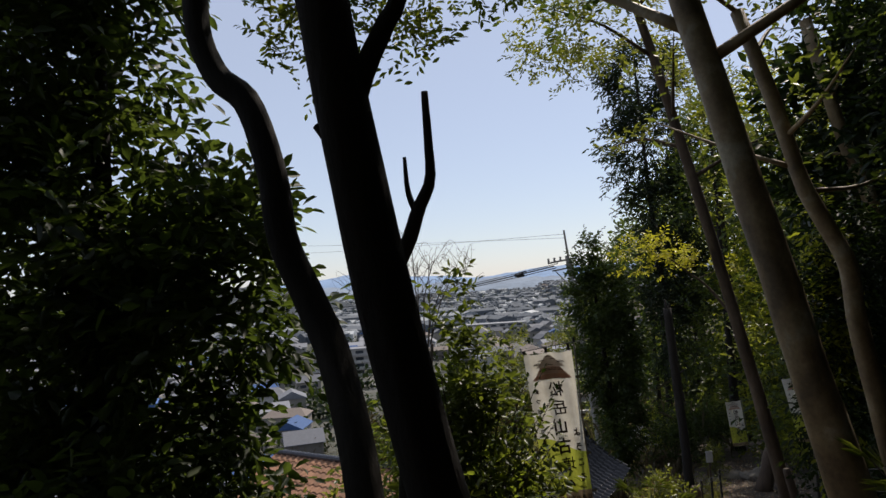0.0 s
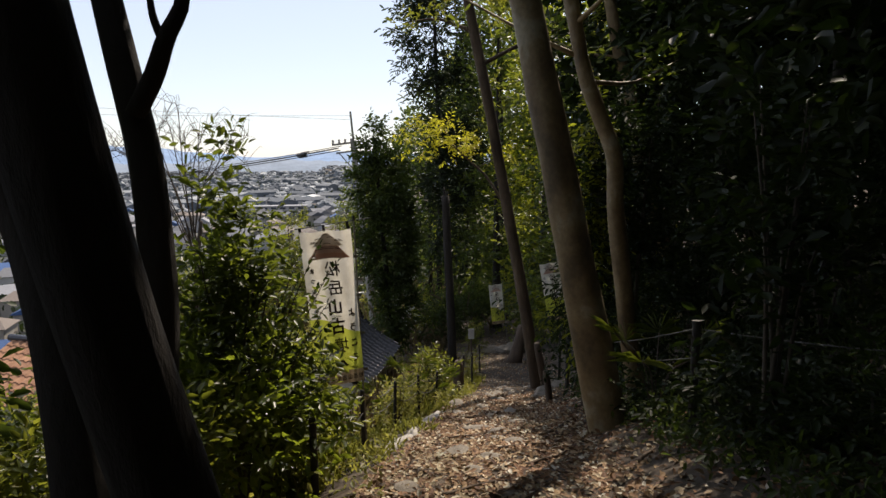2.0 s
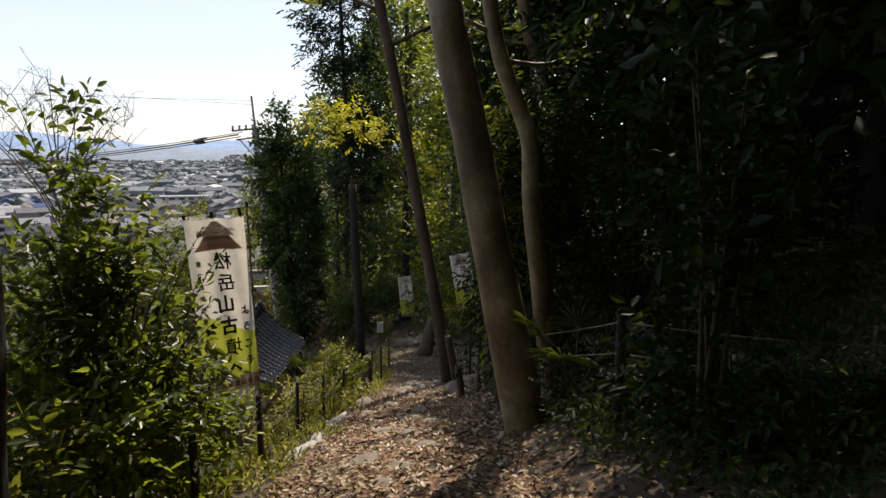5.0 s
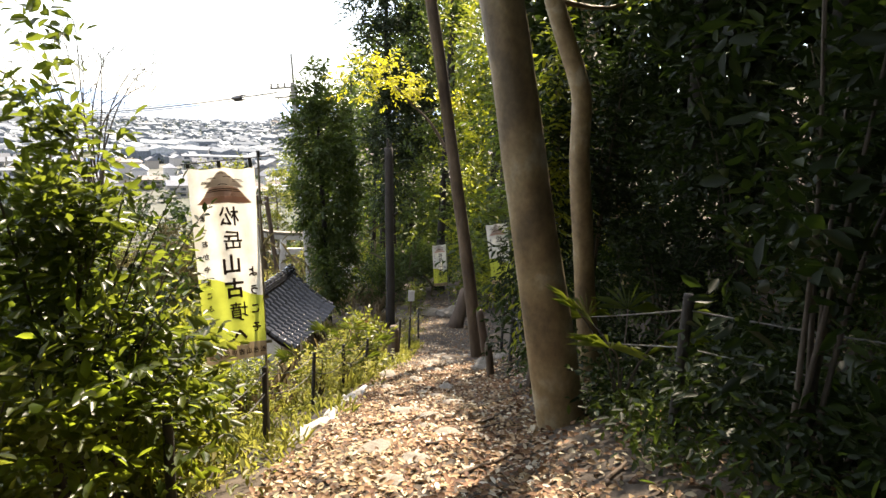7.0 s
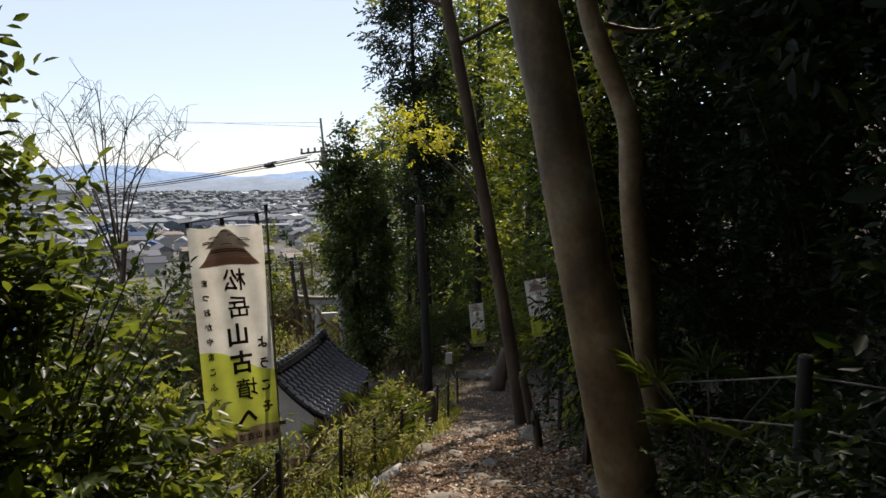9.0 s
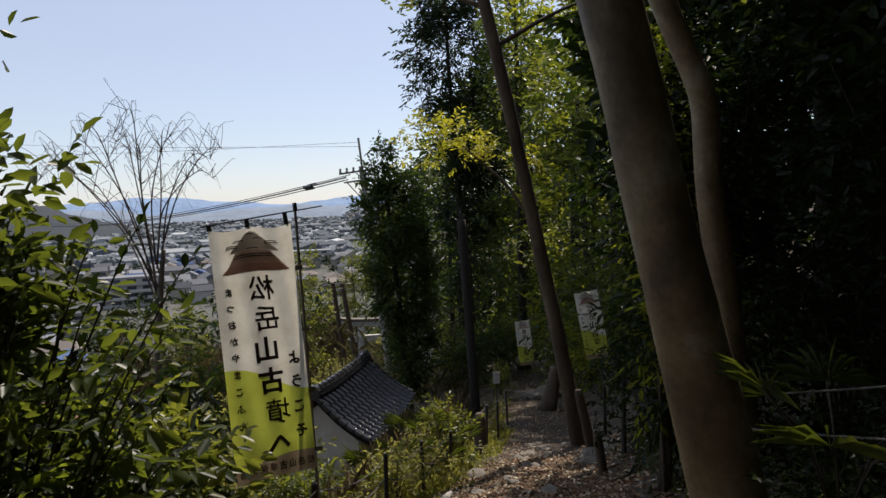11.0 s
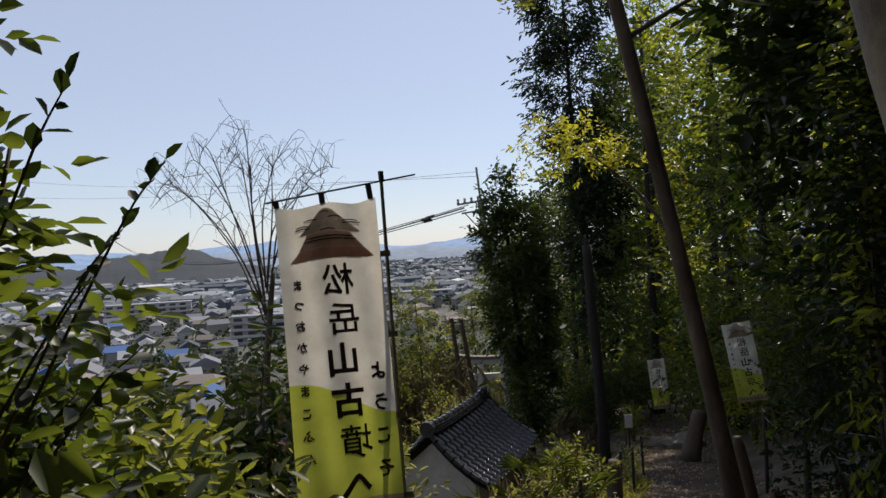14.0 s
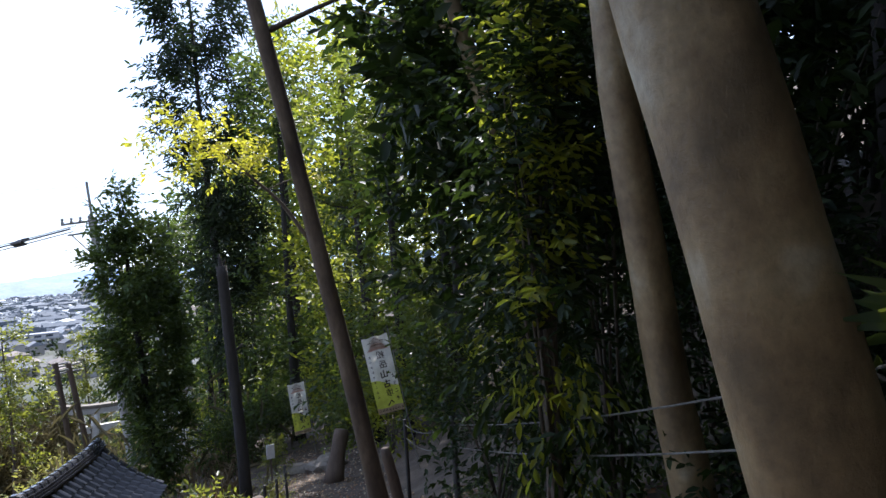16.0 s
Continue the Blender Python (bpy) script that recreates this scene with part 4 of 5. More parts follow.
        mesh_object("side_loop", [p - w - nrm * 0.012, p + w - nrm * 0.012, e + w - nrm * 0.018, e - w - nrm * 0.018, p - w + nrm * 0.012, p + w + nrm * 0.012, e + w + nrm * 0.018, e - w + nrm * 0.018], [(0, 1, 2, 3), (7, 6, 5, 4), (3, 2, 6, 7), (0, 4, 5, 1)], M_BROWNTAB, t)
    return t


M_BROWNTAB = material("tab_cloth", 8, 60, [(0.3, (0.10, 0.09, 0.05)), (0.7, (0.16, 0.14, 0.08))], 0.9, 0.1)
banner((0.43, 8.22, 0.075), (1.03, 8.19, 0.11), (1.145, 7.98, -1.68), (0.607, 7.8, -1.70), (1.17, 8.02, -2.75), "off-white and lime green nobori banner with brush lettering, seen from behind")
banner((8.51, 28.54, -4.61), (9.07, 28.38, -4.52), (9.25, 28.4, -6.35), (8.66, 28.45, -6.40), (9.4, 28.4, -7.6), "small distant nobori banner by the path", 2)
banner((7.31, 18.82, -2.15), (7.9, 18.73, -2.05), (8.22, 18.7, -3.80), (7.62, 18.8, -3.85), (8.5, 18.7, -5.2), "nobori banner standing on the wooded bank", 4)

# ---- rope fences ----
def rope(a, b, sag, r=0.006):
    a, b = Vector(a), Vector(b)
    n = 12
    return tube_data([a.lerp(b, i / n) - Vector((0, 0, sag * math.sin(math.pi * i / n))) for i in range(n + 1)], [r] * (n + 1), 6)


def post(x, y, ztop, zlow, r, lean=(0, 0), seed=0):
    path = [Vector((x + lean[0] * k, y + lean[1] * k, zlow + (ztop - zlow) * k)) for k in (0, 0.3, 0.6, 0.9, 0.985, 1.0)]
    return tube_data(path, [r * 1.05, r, r * 0.98, r * 0.97, r * 0.96, r * 0.82], 12, 0.06, seed)


fence = thing("rope_fence", (0, 0, 0), "low rope fence of dark wooden stakes along the path", "fence")
tops = []
for k, (x, y, zt, r) in enumerate([(-0.05, 3.2, -0.45, 0.032), (0.53, 5.61, -1.17, 0.032), (1.13, 8.04, -1.83, 0.026), (1.8, 10.26, -2.51, 0.026), (2.35, 11.2, -2.75, 0.024), (3.0, 13.0, -3.3, 0.026), (3.5, 14.6, -3.65, 0.03), (4.55, 17.1, -4.25, 0.03), (5.15, 18.4, -4.6, 0.03), (5.9, 20.3, -4.95, 0.03)]):
    mesh_object("stake", *post(x, y, zt, ground_z(x, y) - 0.15, r, (rb.uniform(-0.03, 0.03), rb.uniform(-0.03, 0.03)), k), M_STAKE, fence, smooth=True)
    tops.append(Vector((x, y, zt)))
for a, b in zip(tops[1:], tops[2:]):
    for dz in (0.06, 0.28):
        mesh_object("rope", *rope(a - Vector((0, 0, dz)), b - Vector((0, 0, dz)), 0.10), M_ROPE, fence)
wf = thing("rope_fence", (0, 0, 0), "rope fence with dark round posts on the shaded bank", "fence")
wt = []
for k, (x, y, zt, zl) in enumerate([(4.9, 1.6, 0.35, -0.4), (3.55, 4.99, -0.34, -1.5), (5.2, 11.5, -2.19, -3.7), (7.0, 16.3, -3.4, -4.9)]):
    mesh_object("post", *post(x, y, zt, min(zl, ground_z(x, y) - 0.1), 0.036, (0, 0), 20 + k), M_STAKE, wf, smooth=True)
    wt.append(Vector((x, y, zt)))
for a, b in zip(wt, wt[1:]):
    for dz in (0.10, 0.34):
        mesh_object("rope", *rope(a - Vector((0, 0, dz)), b - Vector((0, 0, dz)), 0.12, 0.006), M_ROPE, wf)
for k, (x, y, h, r, dx, lab) in enumerate([(4.15, 15.9, 0.95, 0.13, 0.0, "short thick weathered wooden post beside the path"), (5.75, 13.9, 1.1, 0.09, -0.28, "rotten leaning tree stump beside the path"), (4.65, 10.9, 0.55, 0.06, -0.1, "small weathered wooden stump"), (7.6, 22.0, 1.3, 0.22, 0.35, "broken old tree stump at the path end")]):
    z = ground_z(x, y)
    t = thing("stump", (0, 0, 0), lab, "stump")
    mesh_object("stem", *tube_data([Vector((x + dx * f, y, z - 0.15 + (h + 0.15) * f)) for f in (0, 0.3, 0.6, 0.9, 1.0)], [r * 1.2, r, r * 0.95, r * 0.9, r * 0.7], 12, 0.3, k), M_WOOD, t, smooth=True)

# small notice on a stick
t = thing("notice_board", (0, 0, 0), "small white notice board on a stick", "sign")
mesh_object("stick", *rod((6.46, 23.6, -6.75), (6.44, 23.6, -5.4), 0.025, 0.025), M_WOOD, t)
bm = bmesh.new()
bmesh.ops.create_cube(bm, size=1, matrix=pose(6.44, 23.56, -5.45) @ Matrix.Diagonal((0.22, 0.03, 0.38, 1)))
bmesh.ops.bevel(bm, geom=bm.edges[:], offset=0.008, segments=1)
part("board", bm, M_WHITE, t)

# ---- stones of the path ----
def stone(x, y, sx, sy, sz, mat, label, seed, turn=0.0, up=0.3):
    bm = bmesh.new()
    bmesh.ops.create_icosphere(bm, subdivisions=2, radius=1)
    for v in bm.verts:
        q = v.co * (1 + 0.35 * noise.noise(v.co * 1.3 + Vector((seed * 3.1, 0, 0))))
        v.co = Vector((q.x * sx, q.y * sy, max(-1, min(q.z, 0.75)) * sz))
    ob = part("stone", bm, mat)
    ob.matrix_world = pose(x, y, ground_z(x, y) + sz * up, 0, 0, turn)
    return tagged(ob, label, "stone", "stones of the path")


rs = random.Random(12)
for k in range(15):
    f = k / 14
    stone(1.42 + 1.15 * f + rs.uniform(-0.06, 0.06), 7.8 + 2.9 * f, rs.uniform(0.15, 0.23), rs.uniform(0.05, 0.08), rs.uniform(0.05, 0.08), M_PALE, "pale rough stone edging the path", k, 65 + rs.uniform(-20, 20))
for k in range(30):
    y = 3.4 + 0.47 * k
    stone(path_x(y) + rs.uniform(-0.5, 0.6), y, rs.uniform(0.10, 0.26), rs.uniform(0.06, 0.15), rs.uniform(0.02, 0.045), M_STONE, "flat half-buried stone in the path", 30 + k, rs.uniform(0, 180), 0.1)
for k, (x, y, s) in enumerate([(5.1, 12.4, 0.28), (4.9, 11.9, 0.2), (5.6, 12.8, 0.24), (3.3, 12.4, 0.2), (8.3, 24.5, 0.6), (7.6, 25.2, 0.5), (8.9, 26.0, 0.5), (6.9, 24.8, 0.35)]):
    stone(x, y, s, s * 0.7, s * 0.45, M_STONE, "grey boulder beside the path", 50 + k, rs.uniform(0, 180))
# roots and fallen sticks
for k in range(30):
    y = rs.uniform(3.2, 14)
    x = path_x(y) + rs.uniform(-0.5, 1.6)
    a = rs.uniform(-0.6, 0.9)
    ln = rs.uniform(0.3, 0.9)
    pts = []
    for f in (0, 0.33, 0.66, 1):
        px, py = x + math.cos(a) * ln * f + rs.uniform(-0.04, 0.04), y + math.sin(a) * ln * f
        pts.append((px, py, ground_z(px, py) + 0.02))
    ob = mesh_object("fallen_stick", *tube_data(spline(pts, 9), [0.018 - 0.001 * i for i in range(10)], 7, 0.2, k), M_WOOD, smooth=True)
    tagged(ob, "brown fallen branch lying on the leaf litter", "stick", "fallen sticks")

# fan palms
def palm(x, y, h, label, seed, blades=60, size=0.42, fans=6):
    t = thing("fan_palm", (0, 0, 0), label, "palm")
    z = ground_z(x, y)
    rnd = random.Random(seed)
    for k in range(fans):
        az = k * 2 * math.pi / fans + rnd.uniform(-0.3, 0.3)
        e = Vector((x + math.cos(az) * h * 0.55, y + math.sin(az) * h * 0.55, z + h * rnd.uniform(0.75, 1.1)))
        mesh_object("stalk", *tube_data(spline([(x, y, z), (x + math.cos(az) * h * 0.2, y + math.sin(az) * h * 0.2, z + h * 0.6), tuple(e)], 6), [0.007] * 7, 5), M_TWIG, t)
        vs, fs = [], []
        out = Vector((math.cos(az), math.sin(az), 0.1))
        side = Vector((-math.sin(az), math.cos(az), 0))
        for b in range(13):
            a = -1.9 + 3.8 * b / 12
            d = ((out * 0.7 + Vector((0, 0, 0.55 + rnd.uniform(-0.2, 0.2)))) * math.cos(a * 0.75) + side * math.sin(a * 0.75)).normalized()
            w = d.cross(out).normalized() * 0.005
            m, tip = e + d * size * 0.55, e + d * size * rnd.uniform(0.8, 1.1) + Vector((0, 0, -0.06))
            o = len(vs)
            vs += [e, m + w, m - w, tip]
            fs += [(o, o + 1, o + 3), (o, o + 3, o + 2)]
        mesh_object("frond", vs, fs, M_LEAF, t)
    return t


palm(3.8, 6.0, 0.8, "young fan palm beside the oak trunk", 1, size=0.34, fans=6)
bush("dry_fern", (4.35, 21.6), 0.9, 0.4, M_RUST, "rust-brown withered fern beside the path", 700, 0.1, 207, 20, 0.1, 5)
palm(2.55, 12.6, 0.9, "fan palm at the edge of the path", 3, size=0.36, fans=6)
palm(3.0, 14.2, 1.0, "fan palm at the edge of the path", 4, size=0.36, fans=6)
palm(2.0, 12.0, 0.8, "fan palm below the path", 5, size=0.36, fans=6)
bush("path_shrub", (3.05, 13.6), 1.35, 0.4, M_LIGHT, "light green leafy shrub beside the path", 1300, 0.09, 201, 26, 0.11, 5)
bush("path_shrub", (2.6, 13.0), 0.9, 0.4, M_WEED, "yellowing weedy shrub beside the path", 1100, 0.07, 202, 24, 0.11, 5)
bush("path_shrub", (2.0, 11.2), 0.8, 0.4, M_WEED, "yellowing weedy shrub beside the path", 1100, 0.07, 203, 24, 0.11, 5)
bush("path_shrub", (7.0, 25.2), 1.3, 0.35, M_LIGHT, "small bright shrub at the end of the path", 800, 0.1, 204, 18, 0.11, 4)

# ---- small tiled building ----
shed = thing("tiled_shed", (0, 0, 0), "small plastered shrine building with a dark tiled roof", "building")
NV, PV = Vector((0.71, 20.91, -4.93)), Vector((2.38, 25.08, -4.93))
AL = (PV - NV).normalized()
CR = Vector((AL.y, -AL.x, 0))
LEN, RUN, DROP = (PV - NV).length, 1.55, 1.18


def roof_at(s, c, lift=0.0):
    """A point on the curved roof: s along the ridge, c across (sign: which side)."""
    f = abs(c) / RUN
    return NV + AL * s + CR * c + Vector((0, 0, -DROP * (1.5 * f - 0.5 * f * f) + 0.10 * (abs(2 * s / LEN - 1)) ** 3 + lift))


zg = ground_z(1.6, 23) - 0.4
for a, b in (((0.25, -1.15), (0.25, 1.15)), ((LEN - 0.25, -1.15), (LEN - 0.25, 1.15)), ((0.25, 1.15), (LEN - 0.25, 1.15)), ((0.25, -1.15), (LEN - 0.25, -1.15))):
    pa, pb = NV + AL * a[0] + CR * a[1], NV + AL * b[0] + CR * b[1]
    th = (pb - pa).cross(Vector((0, 0, 1))).normalized() * 0.06
    gable = abs(a[1] - b[1]) > 1
    zt = -4.95 - DROP * 0.97
    vs = []
    for p in (pa, pb):
        for sgn in (-1, 1):
            vs.append(Vector((p.x, p.y, zg)) + th * sgn)
            vs.append(Vector((p.x, p.y, zt)) + th * sgn)
    fs = [(0, 1, 5, 4), (2, 6, 7, 3), (0, 2, 3, 1), (4, 5, 7, 6), (1, 3, 7, 5)]
    if gable:
        m = (pa + pb) / 2
        vs += [Vector((m.x, m.y, -5.12)) - th, Vector((m.x, m.y, -5.12)) + th]
        fs += [(1, 8, 5), (3, 7, 9), (1, 3, 9, 8), (8, 9, 7, 5)]
    mesh_object("wall", vs, fs, M_PLASTER, shed)
for sgn in (1, -1):
    vs = [roof_at(LEN * i / 8, sgn * RUN * j / 8, -0.05 - d) for d in (0, 0.07) for j in range(9) for i in range(9)]
    fs = [(j * 9 + i, j * 9 + i + 1, j * 9 + i + 10, j * 9 + i + 9) for j in range(8) for i in range(8)]
    fs += [tuple(81 + q for q in f[::-1]) for f in fs]
    mesh_object("roof_deck", vs, fs, M_WOOD, shed)
# one shared curved tile
tv, tf = [], []
for j in range(2):
    for i in range(9):
        u = i / 8
        prof = 0.085 * math.sin(math.pi * u / 0.5) if u < 0.5 else -0.02 * math.sin(math.pi * (u - 0.5) / 0.5)
        tv.append((0.27 * (u - 0.5), (0.29 if j else 0.0), prof + (0.0 if j else 0.055)))
tf = [(i, i + 1, i + 10, i + 9) for i in range(8)]
tv += [(x, y, z - 0.02) for x, y, z in tv]
tf += [tuple(18 + q for q in f[::-1]) for f in tf] + [(i + 1, i, i + 18, i + 19) for i in range(8)]
tile_me = bpy.data.meshes.new("roof_tile")
tile_me.from_pydata(tv, [], tf)
tile_me.materials.append(M_TILE)
for sgn in (1, -1):
    for r in range(8):
        for c in range(15):
            s, cc = (c + 0.5) * LEN / 15, sgn * (0.10 + (RUN - 0.02) * (r + 1) / 8)
            p, q = roof_at(s, cc), roof_at(s, cc - sgn * 0.2)
            dn = (q - p).normalized()
            xa = AL * sgn
            za = xa.cross(dn)
            m = Matrix(((xa.x, dn.x, za.x, p.x), (xa.y, dn.y, za.y, p.y), (xa.z, dn.z, za.z, p.z), (0, 0, 0, 1)))
            ob = new("roof_tile", tile_me)
            ob.parent = shed
            ob.matrix_basis = m
for k in range(14):
    s = LEN * k / 14
    mesh_object("ridge_tile", *tube_data([roof_at(s - 0.01, 0, 0.2), roof_at(s + LEN / 14 * 0.9, 0, 0.2)], [0.105, 0.088], 10), M_TILE, shed)
for lift, wide in ((0.02, 0.17), (0.08, 0.15), (0.14, 0.13)):
    mesh_object("ridge_course", [roof_at(LEN * i / 8, 0, lift + dz) + CR * wide * sg for i in range(9) for sg, dz in ((-1, 0), (1, 0), (1, 0.045), (-1, 0.045))],
                [(i * 4 + k, i * 4 + (k + 1) % 4, i * 4 + 4 + (k + 1) % 4, i * 4 + 4 + k) for i in range(8) for k in range(4)] + [(3, 2, 1, 0), (32, 33, 34, 35)], M_TILE, shed)
for sgn in (1, -1):
    for s in (0.0, LEN):
        for k in range(7):
            mesh_object("verge_tile", *tube_data([roof_at(s, sgn * RUN * (k / 7 + 0.01), 0.05), roof_at(s, sgn * RUN * (k + 0.92) / 7, 0.05)], [0.07, 0.075], 8), M_TILE, shed)
mesh_object("ridge_end", *tube_data([roof_at(-0.08, 0, 0.1), roof_at(0.05, 0, 0.12)], [0.2, 0.2], 12), M_TILE, shed)

# ---- torii, lantern, fence panels ----
tor = thing("torii_gate", (0, 0, 0), "white stone torii gate at the foot of the hill", "gate")
for x, dx in ((3.2, 0.08), (7.3, -0.08)):
    mesh_object("pillar", *rod((x, 50, min(-13.2, ground_z(x, 50))), (x + dx, 50, -8.0), 0.27, 0.23, 5, 16), M_WHITE, tor, smooth=True)


def beam(x0, x1, y, z, hgt, dep, up, cut=0.0):
    vs, fs = [], []
    n = 12
    for i in range(n + 1):
        f = i / n
        zz = z + up * (2 * f - 1) ** 4
        x = x0 + (x1 - x0) * f
        for dy, dz, ex in ((-dep, 0, -cut), (dep, 0, -cut), (dep * 1.15, hgt, cut), (-dep * 1.15, hgt, cut)):
            vs.append((x + ex * (2 * f - 1), y + dy, zz + dz))
    for i in range(n):
        for k in range(4):
            fs.append((i * 4 + k, i * 4 + (k + 1) % 4, i * 4 + 4 + (k + 1) % 4, i * 4 + 4 + k))
    fs += [(3, 2, 1, 0), tuple(n * 4 + k for k in range(4))]
    return vs, fs


mesh_object("top_beam", *beam(1.75, 8.75, 50, -7.95, 0.22, 0.28, 0.22, 0.12), M_STONE, tor)
mesh_object("lintel", *beam(1.85, 8.65, 50, -8.27, 0.31, 0.22, 0.2, 0.08), M_WHITE, tor)
mesh_object("tie_beam", *beam(2.45, 8.1, 50, -9.35, 0.42, 0.15, 0, 0), M_WHITE, tor)
mesh_object("name_board", *beam(5.0, 5.5, 49.9, -8.9, 0.6, 0.1, 0, 0), M_STONE, tor)
mesh_object("straw_rope", *rope((3.4, 49.7, -9.4), (7.2, 49.7, -9.4), 0.35, 0.07), M_ROPE, tor)
lan = thing("stone_lantern", (0, 0, 0), "grey stone lantern beside the torii", "lantern")
lz, lx, ly = -10.2, 1.75, 46.0
for nm, z0, z1, r0, r1, sd in (("base", lz - 3.2, lz - 1.9, 0.5, 0.42, 6), ("shaft", lz - 1.9, lz - 0.8, 0.2, 0.2, 12), ("platform", lz - 0.8, lz - 0.6, 0.28, 0.42, 6), ("light_box", lz - 0.6, lz - 0.15, 0.27, 0.27, 6), ("cap", lz - 0.15, lz + 0.2, 0.62, 0.12, 6), ("finial", lz + 0.2, lz + 0.5, 0.13, 0.04, 8)):
    mesh_object(nm, *tube_data([Vector((lx, ly, z0)), Vector((lx, ly, z1))], [r0, r1], sd), M_STONE, lan)
for k in range(4):
    x = 5.2 + 1.3 * k * 0.55
    t = thing("fence_panel", (0, 0, 0), "white painted picket fence panel by the shrine", "fence", "white fence panels")
    zb = ground_z(x, 40) - 0.1
    for j in range(6):
        bm = bmesh.new()
        bmesh.ops.create_cube(bm, size=1, matrix=pose(x + j * 0.115, 40, zb + 1.0) @ Matrix.Diagonal((0.08, 0.03, 2.2, 1)))
        bmesh.ops.bevel(bm, geom=bm.edges[:], offset=0.006, segments=1)
        part("slat", bm, M_WHITE, t)
for k, (x0, x1, zt, r) in enumerate([(2.1, 1.39, -4.49, 0.17), (2.95, 1.99, -4.68, 0.17)]):
    t = thing("wooden_pole", (0, 0, 0), "dark old wooden utility pole leaning over the shrubs", "pole")
    mesh_object("shaft", *rod((x0 + 0.2, 45 + k, -12.8), (x1, 45 + k, zt), r, r * 0.85, 8, 10), M_WOOD, t)
    for dz in (0.15, 0.5):
        mesh_object("crossarm", *rod((x1 - 0.55, 45 + k, zt - dz), (x1 + 0.6, 45 + k, zt - dz + 0.1), 0.05, 0.05), M_METAL, t)

# ---- utility pole and cables ----
up_ = thing("utility_pole", (0, 0, 0), "tall grey concrete utility pole with black cables", "pole")
ux = lambda z: 3.14 - 0.09 * z
mesh_object("shaft", *rod((ux(-12.5), 34.1, -12.5), (ux(1.9), 33.93, 1.9), 0.17, 0.12, 10, 14), M_CONCRETE, up_, smooth=True)
mesh_object("top_pipe", *rod((ux(1.6), 33.93, 1.6), (ux(3.4), 33.9, 3.4), 0.055, 0.05), M_METAL, up_)
mesh_object("collar", *rod((ux(1.0), 33.94, 1.0), (ux(1.9), 33.93, 1.9), 0.16, 0.16), M_METAL, up_)
mesh_object("crossarm", *rod((1.9, 33.8, 1.75), (3.4, 34.0, 1.95), 0.045, 0.045), M_METAL, up_)
mesh_object("crossarm", *rod((2.1, 33.8, 1.35), (3.2, 34.0, 1.5), 0.04, 0.04), M_METAL, up_)
mesh_object("brace", *rod((2.2, 33.8, 1.4), (2.9, 33.95, 0.6), 0.025, 0.025), M_METAL, up_)
for k in range(4):
    x = 1.95 + 0.3 * k
    mesh_object("insulator", *tube_data([Vector((x, 33.82, 1.78 + 0.03 * k + d)) for d in (0, 0.06, 0.1, 0.18, 0.22)], [0.03, 0.07, 0.04, 0.065, 0.03], 8), M_CONCRETE, up_)
for k, (z, r, sg) in enumerate([(1.6, 0.038, 1.6), (1.5, 0.025, 1.62), (1.72, 0.02, 1.58)]):
    a, b = Vector((2.2 + 0.1 * k, 33.85, z)), Vector((-62, 128, 4.5 + 0.08 * k))
    n = 40
    p = [a.lerp(b, i / n) - Vector((0, 0, sg * 2.2 * 4 * (i / n) * (1 - i / n))) for i in range(n + 1)]
    mesh_object("cable", *tube_data(p, [r] * (n + 1), 5), M_BLACK, up_)
    mesh_object("cable_joint", *rod(p[1], p[1] + (p[2] - p[1]) * 0.25, r * 2.2, r * 2.0), M_BLACK, up_)
for k, z in enumerate((3.2, 3.0)):
    a, b = Vector((ux(z), 33.9, z)), Vector((-50, 70, 8 + 2 * k))
    mesh_object("cable", *rope(a, b, 1.0, 0.008), M_BLACK, up_)

# ---- town ----
def box(bm, x, y, z, sx, sy, sz, rot=0.0):
    bmesh.ops.create_cube(bm, size=1, matrix=pose(x, y, z, 0, 0, rot) @ Matrix.Diagonal((sx, sy, sz, 1)))


def house(wall_mat, roof_mat, w, d, h, rise, hip=0.0, wins=4):
    t = thing("house", (0, 0, 0), "two-storey Japanese house with a pitched roof", "house", "houses of the town")
    bm = bmesh.new()
    box(bm, 0, 0, h / 2, w, d, h)
    part("wall", bm, wall_mat, t)
    o = 0.45
    vs = [(-w / 2 - o, -d / 2 - o, h), (w / 2 + o, -d / 2 - o, h), (w / 2 + o, d / 2 + o, h), (-w / 2 - o, d / 2 + o, h), (-w / 2 - o + hip, 0, h + rise), (w / 2 + o - hip, 0, h + rise)]
    vs += [(x, y, z - 0.15) for x, y, z in vs[:4]]
    fs = [(0, 1, 5, 4), (2, 3, 4, 5), (3, 0, 4), (1, 2, 5), (0, 6, 7, 1), (1, 7, 8, 2), (2, 8, 9, 3), (3, 9, 6, 0), (9, 8, 7, 6)]
    mesh_object("roof", vs, fs, roof_mat, t)
    for s in range(2):
        for k in range(wins // 2):
            bm = bmesh.new()
            box(bm, -w / 2 + w * (k + 0.5) / (wins // 2), -d / 2 - 0.02, h * (0.27 + 0.46 * s), w * 0.26, 0.06, h * 0.19)
            part("window", bm, M_GLASS, t)
    bm = bmesh.new()
    box(bm, 0.1 * w, -d / 2 - 0.5, h * 0.5, w * 0.62, 1.0, 0.14)
    part("porch_roof", bm, roof_mat, t)
    return t


rt = random.Random(31)
protos = [house(WALLS[i % 4], ROOFS[(i * 2 + (i // 3)) % 5], rt.uniform(8, 12), rt.uniform(6.5, 9), rt.uniform(5.0, 6.4), rt.uniform(1.6, 2.6), rt.choice((0, 0, 2.5))) for i in range(10)]
placed = []


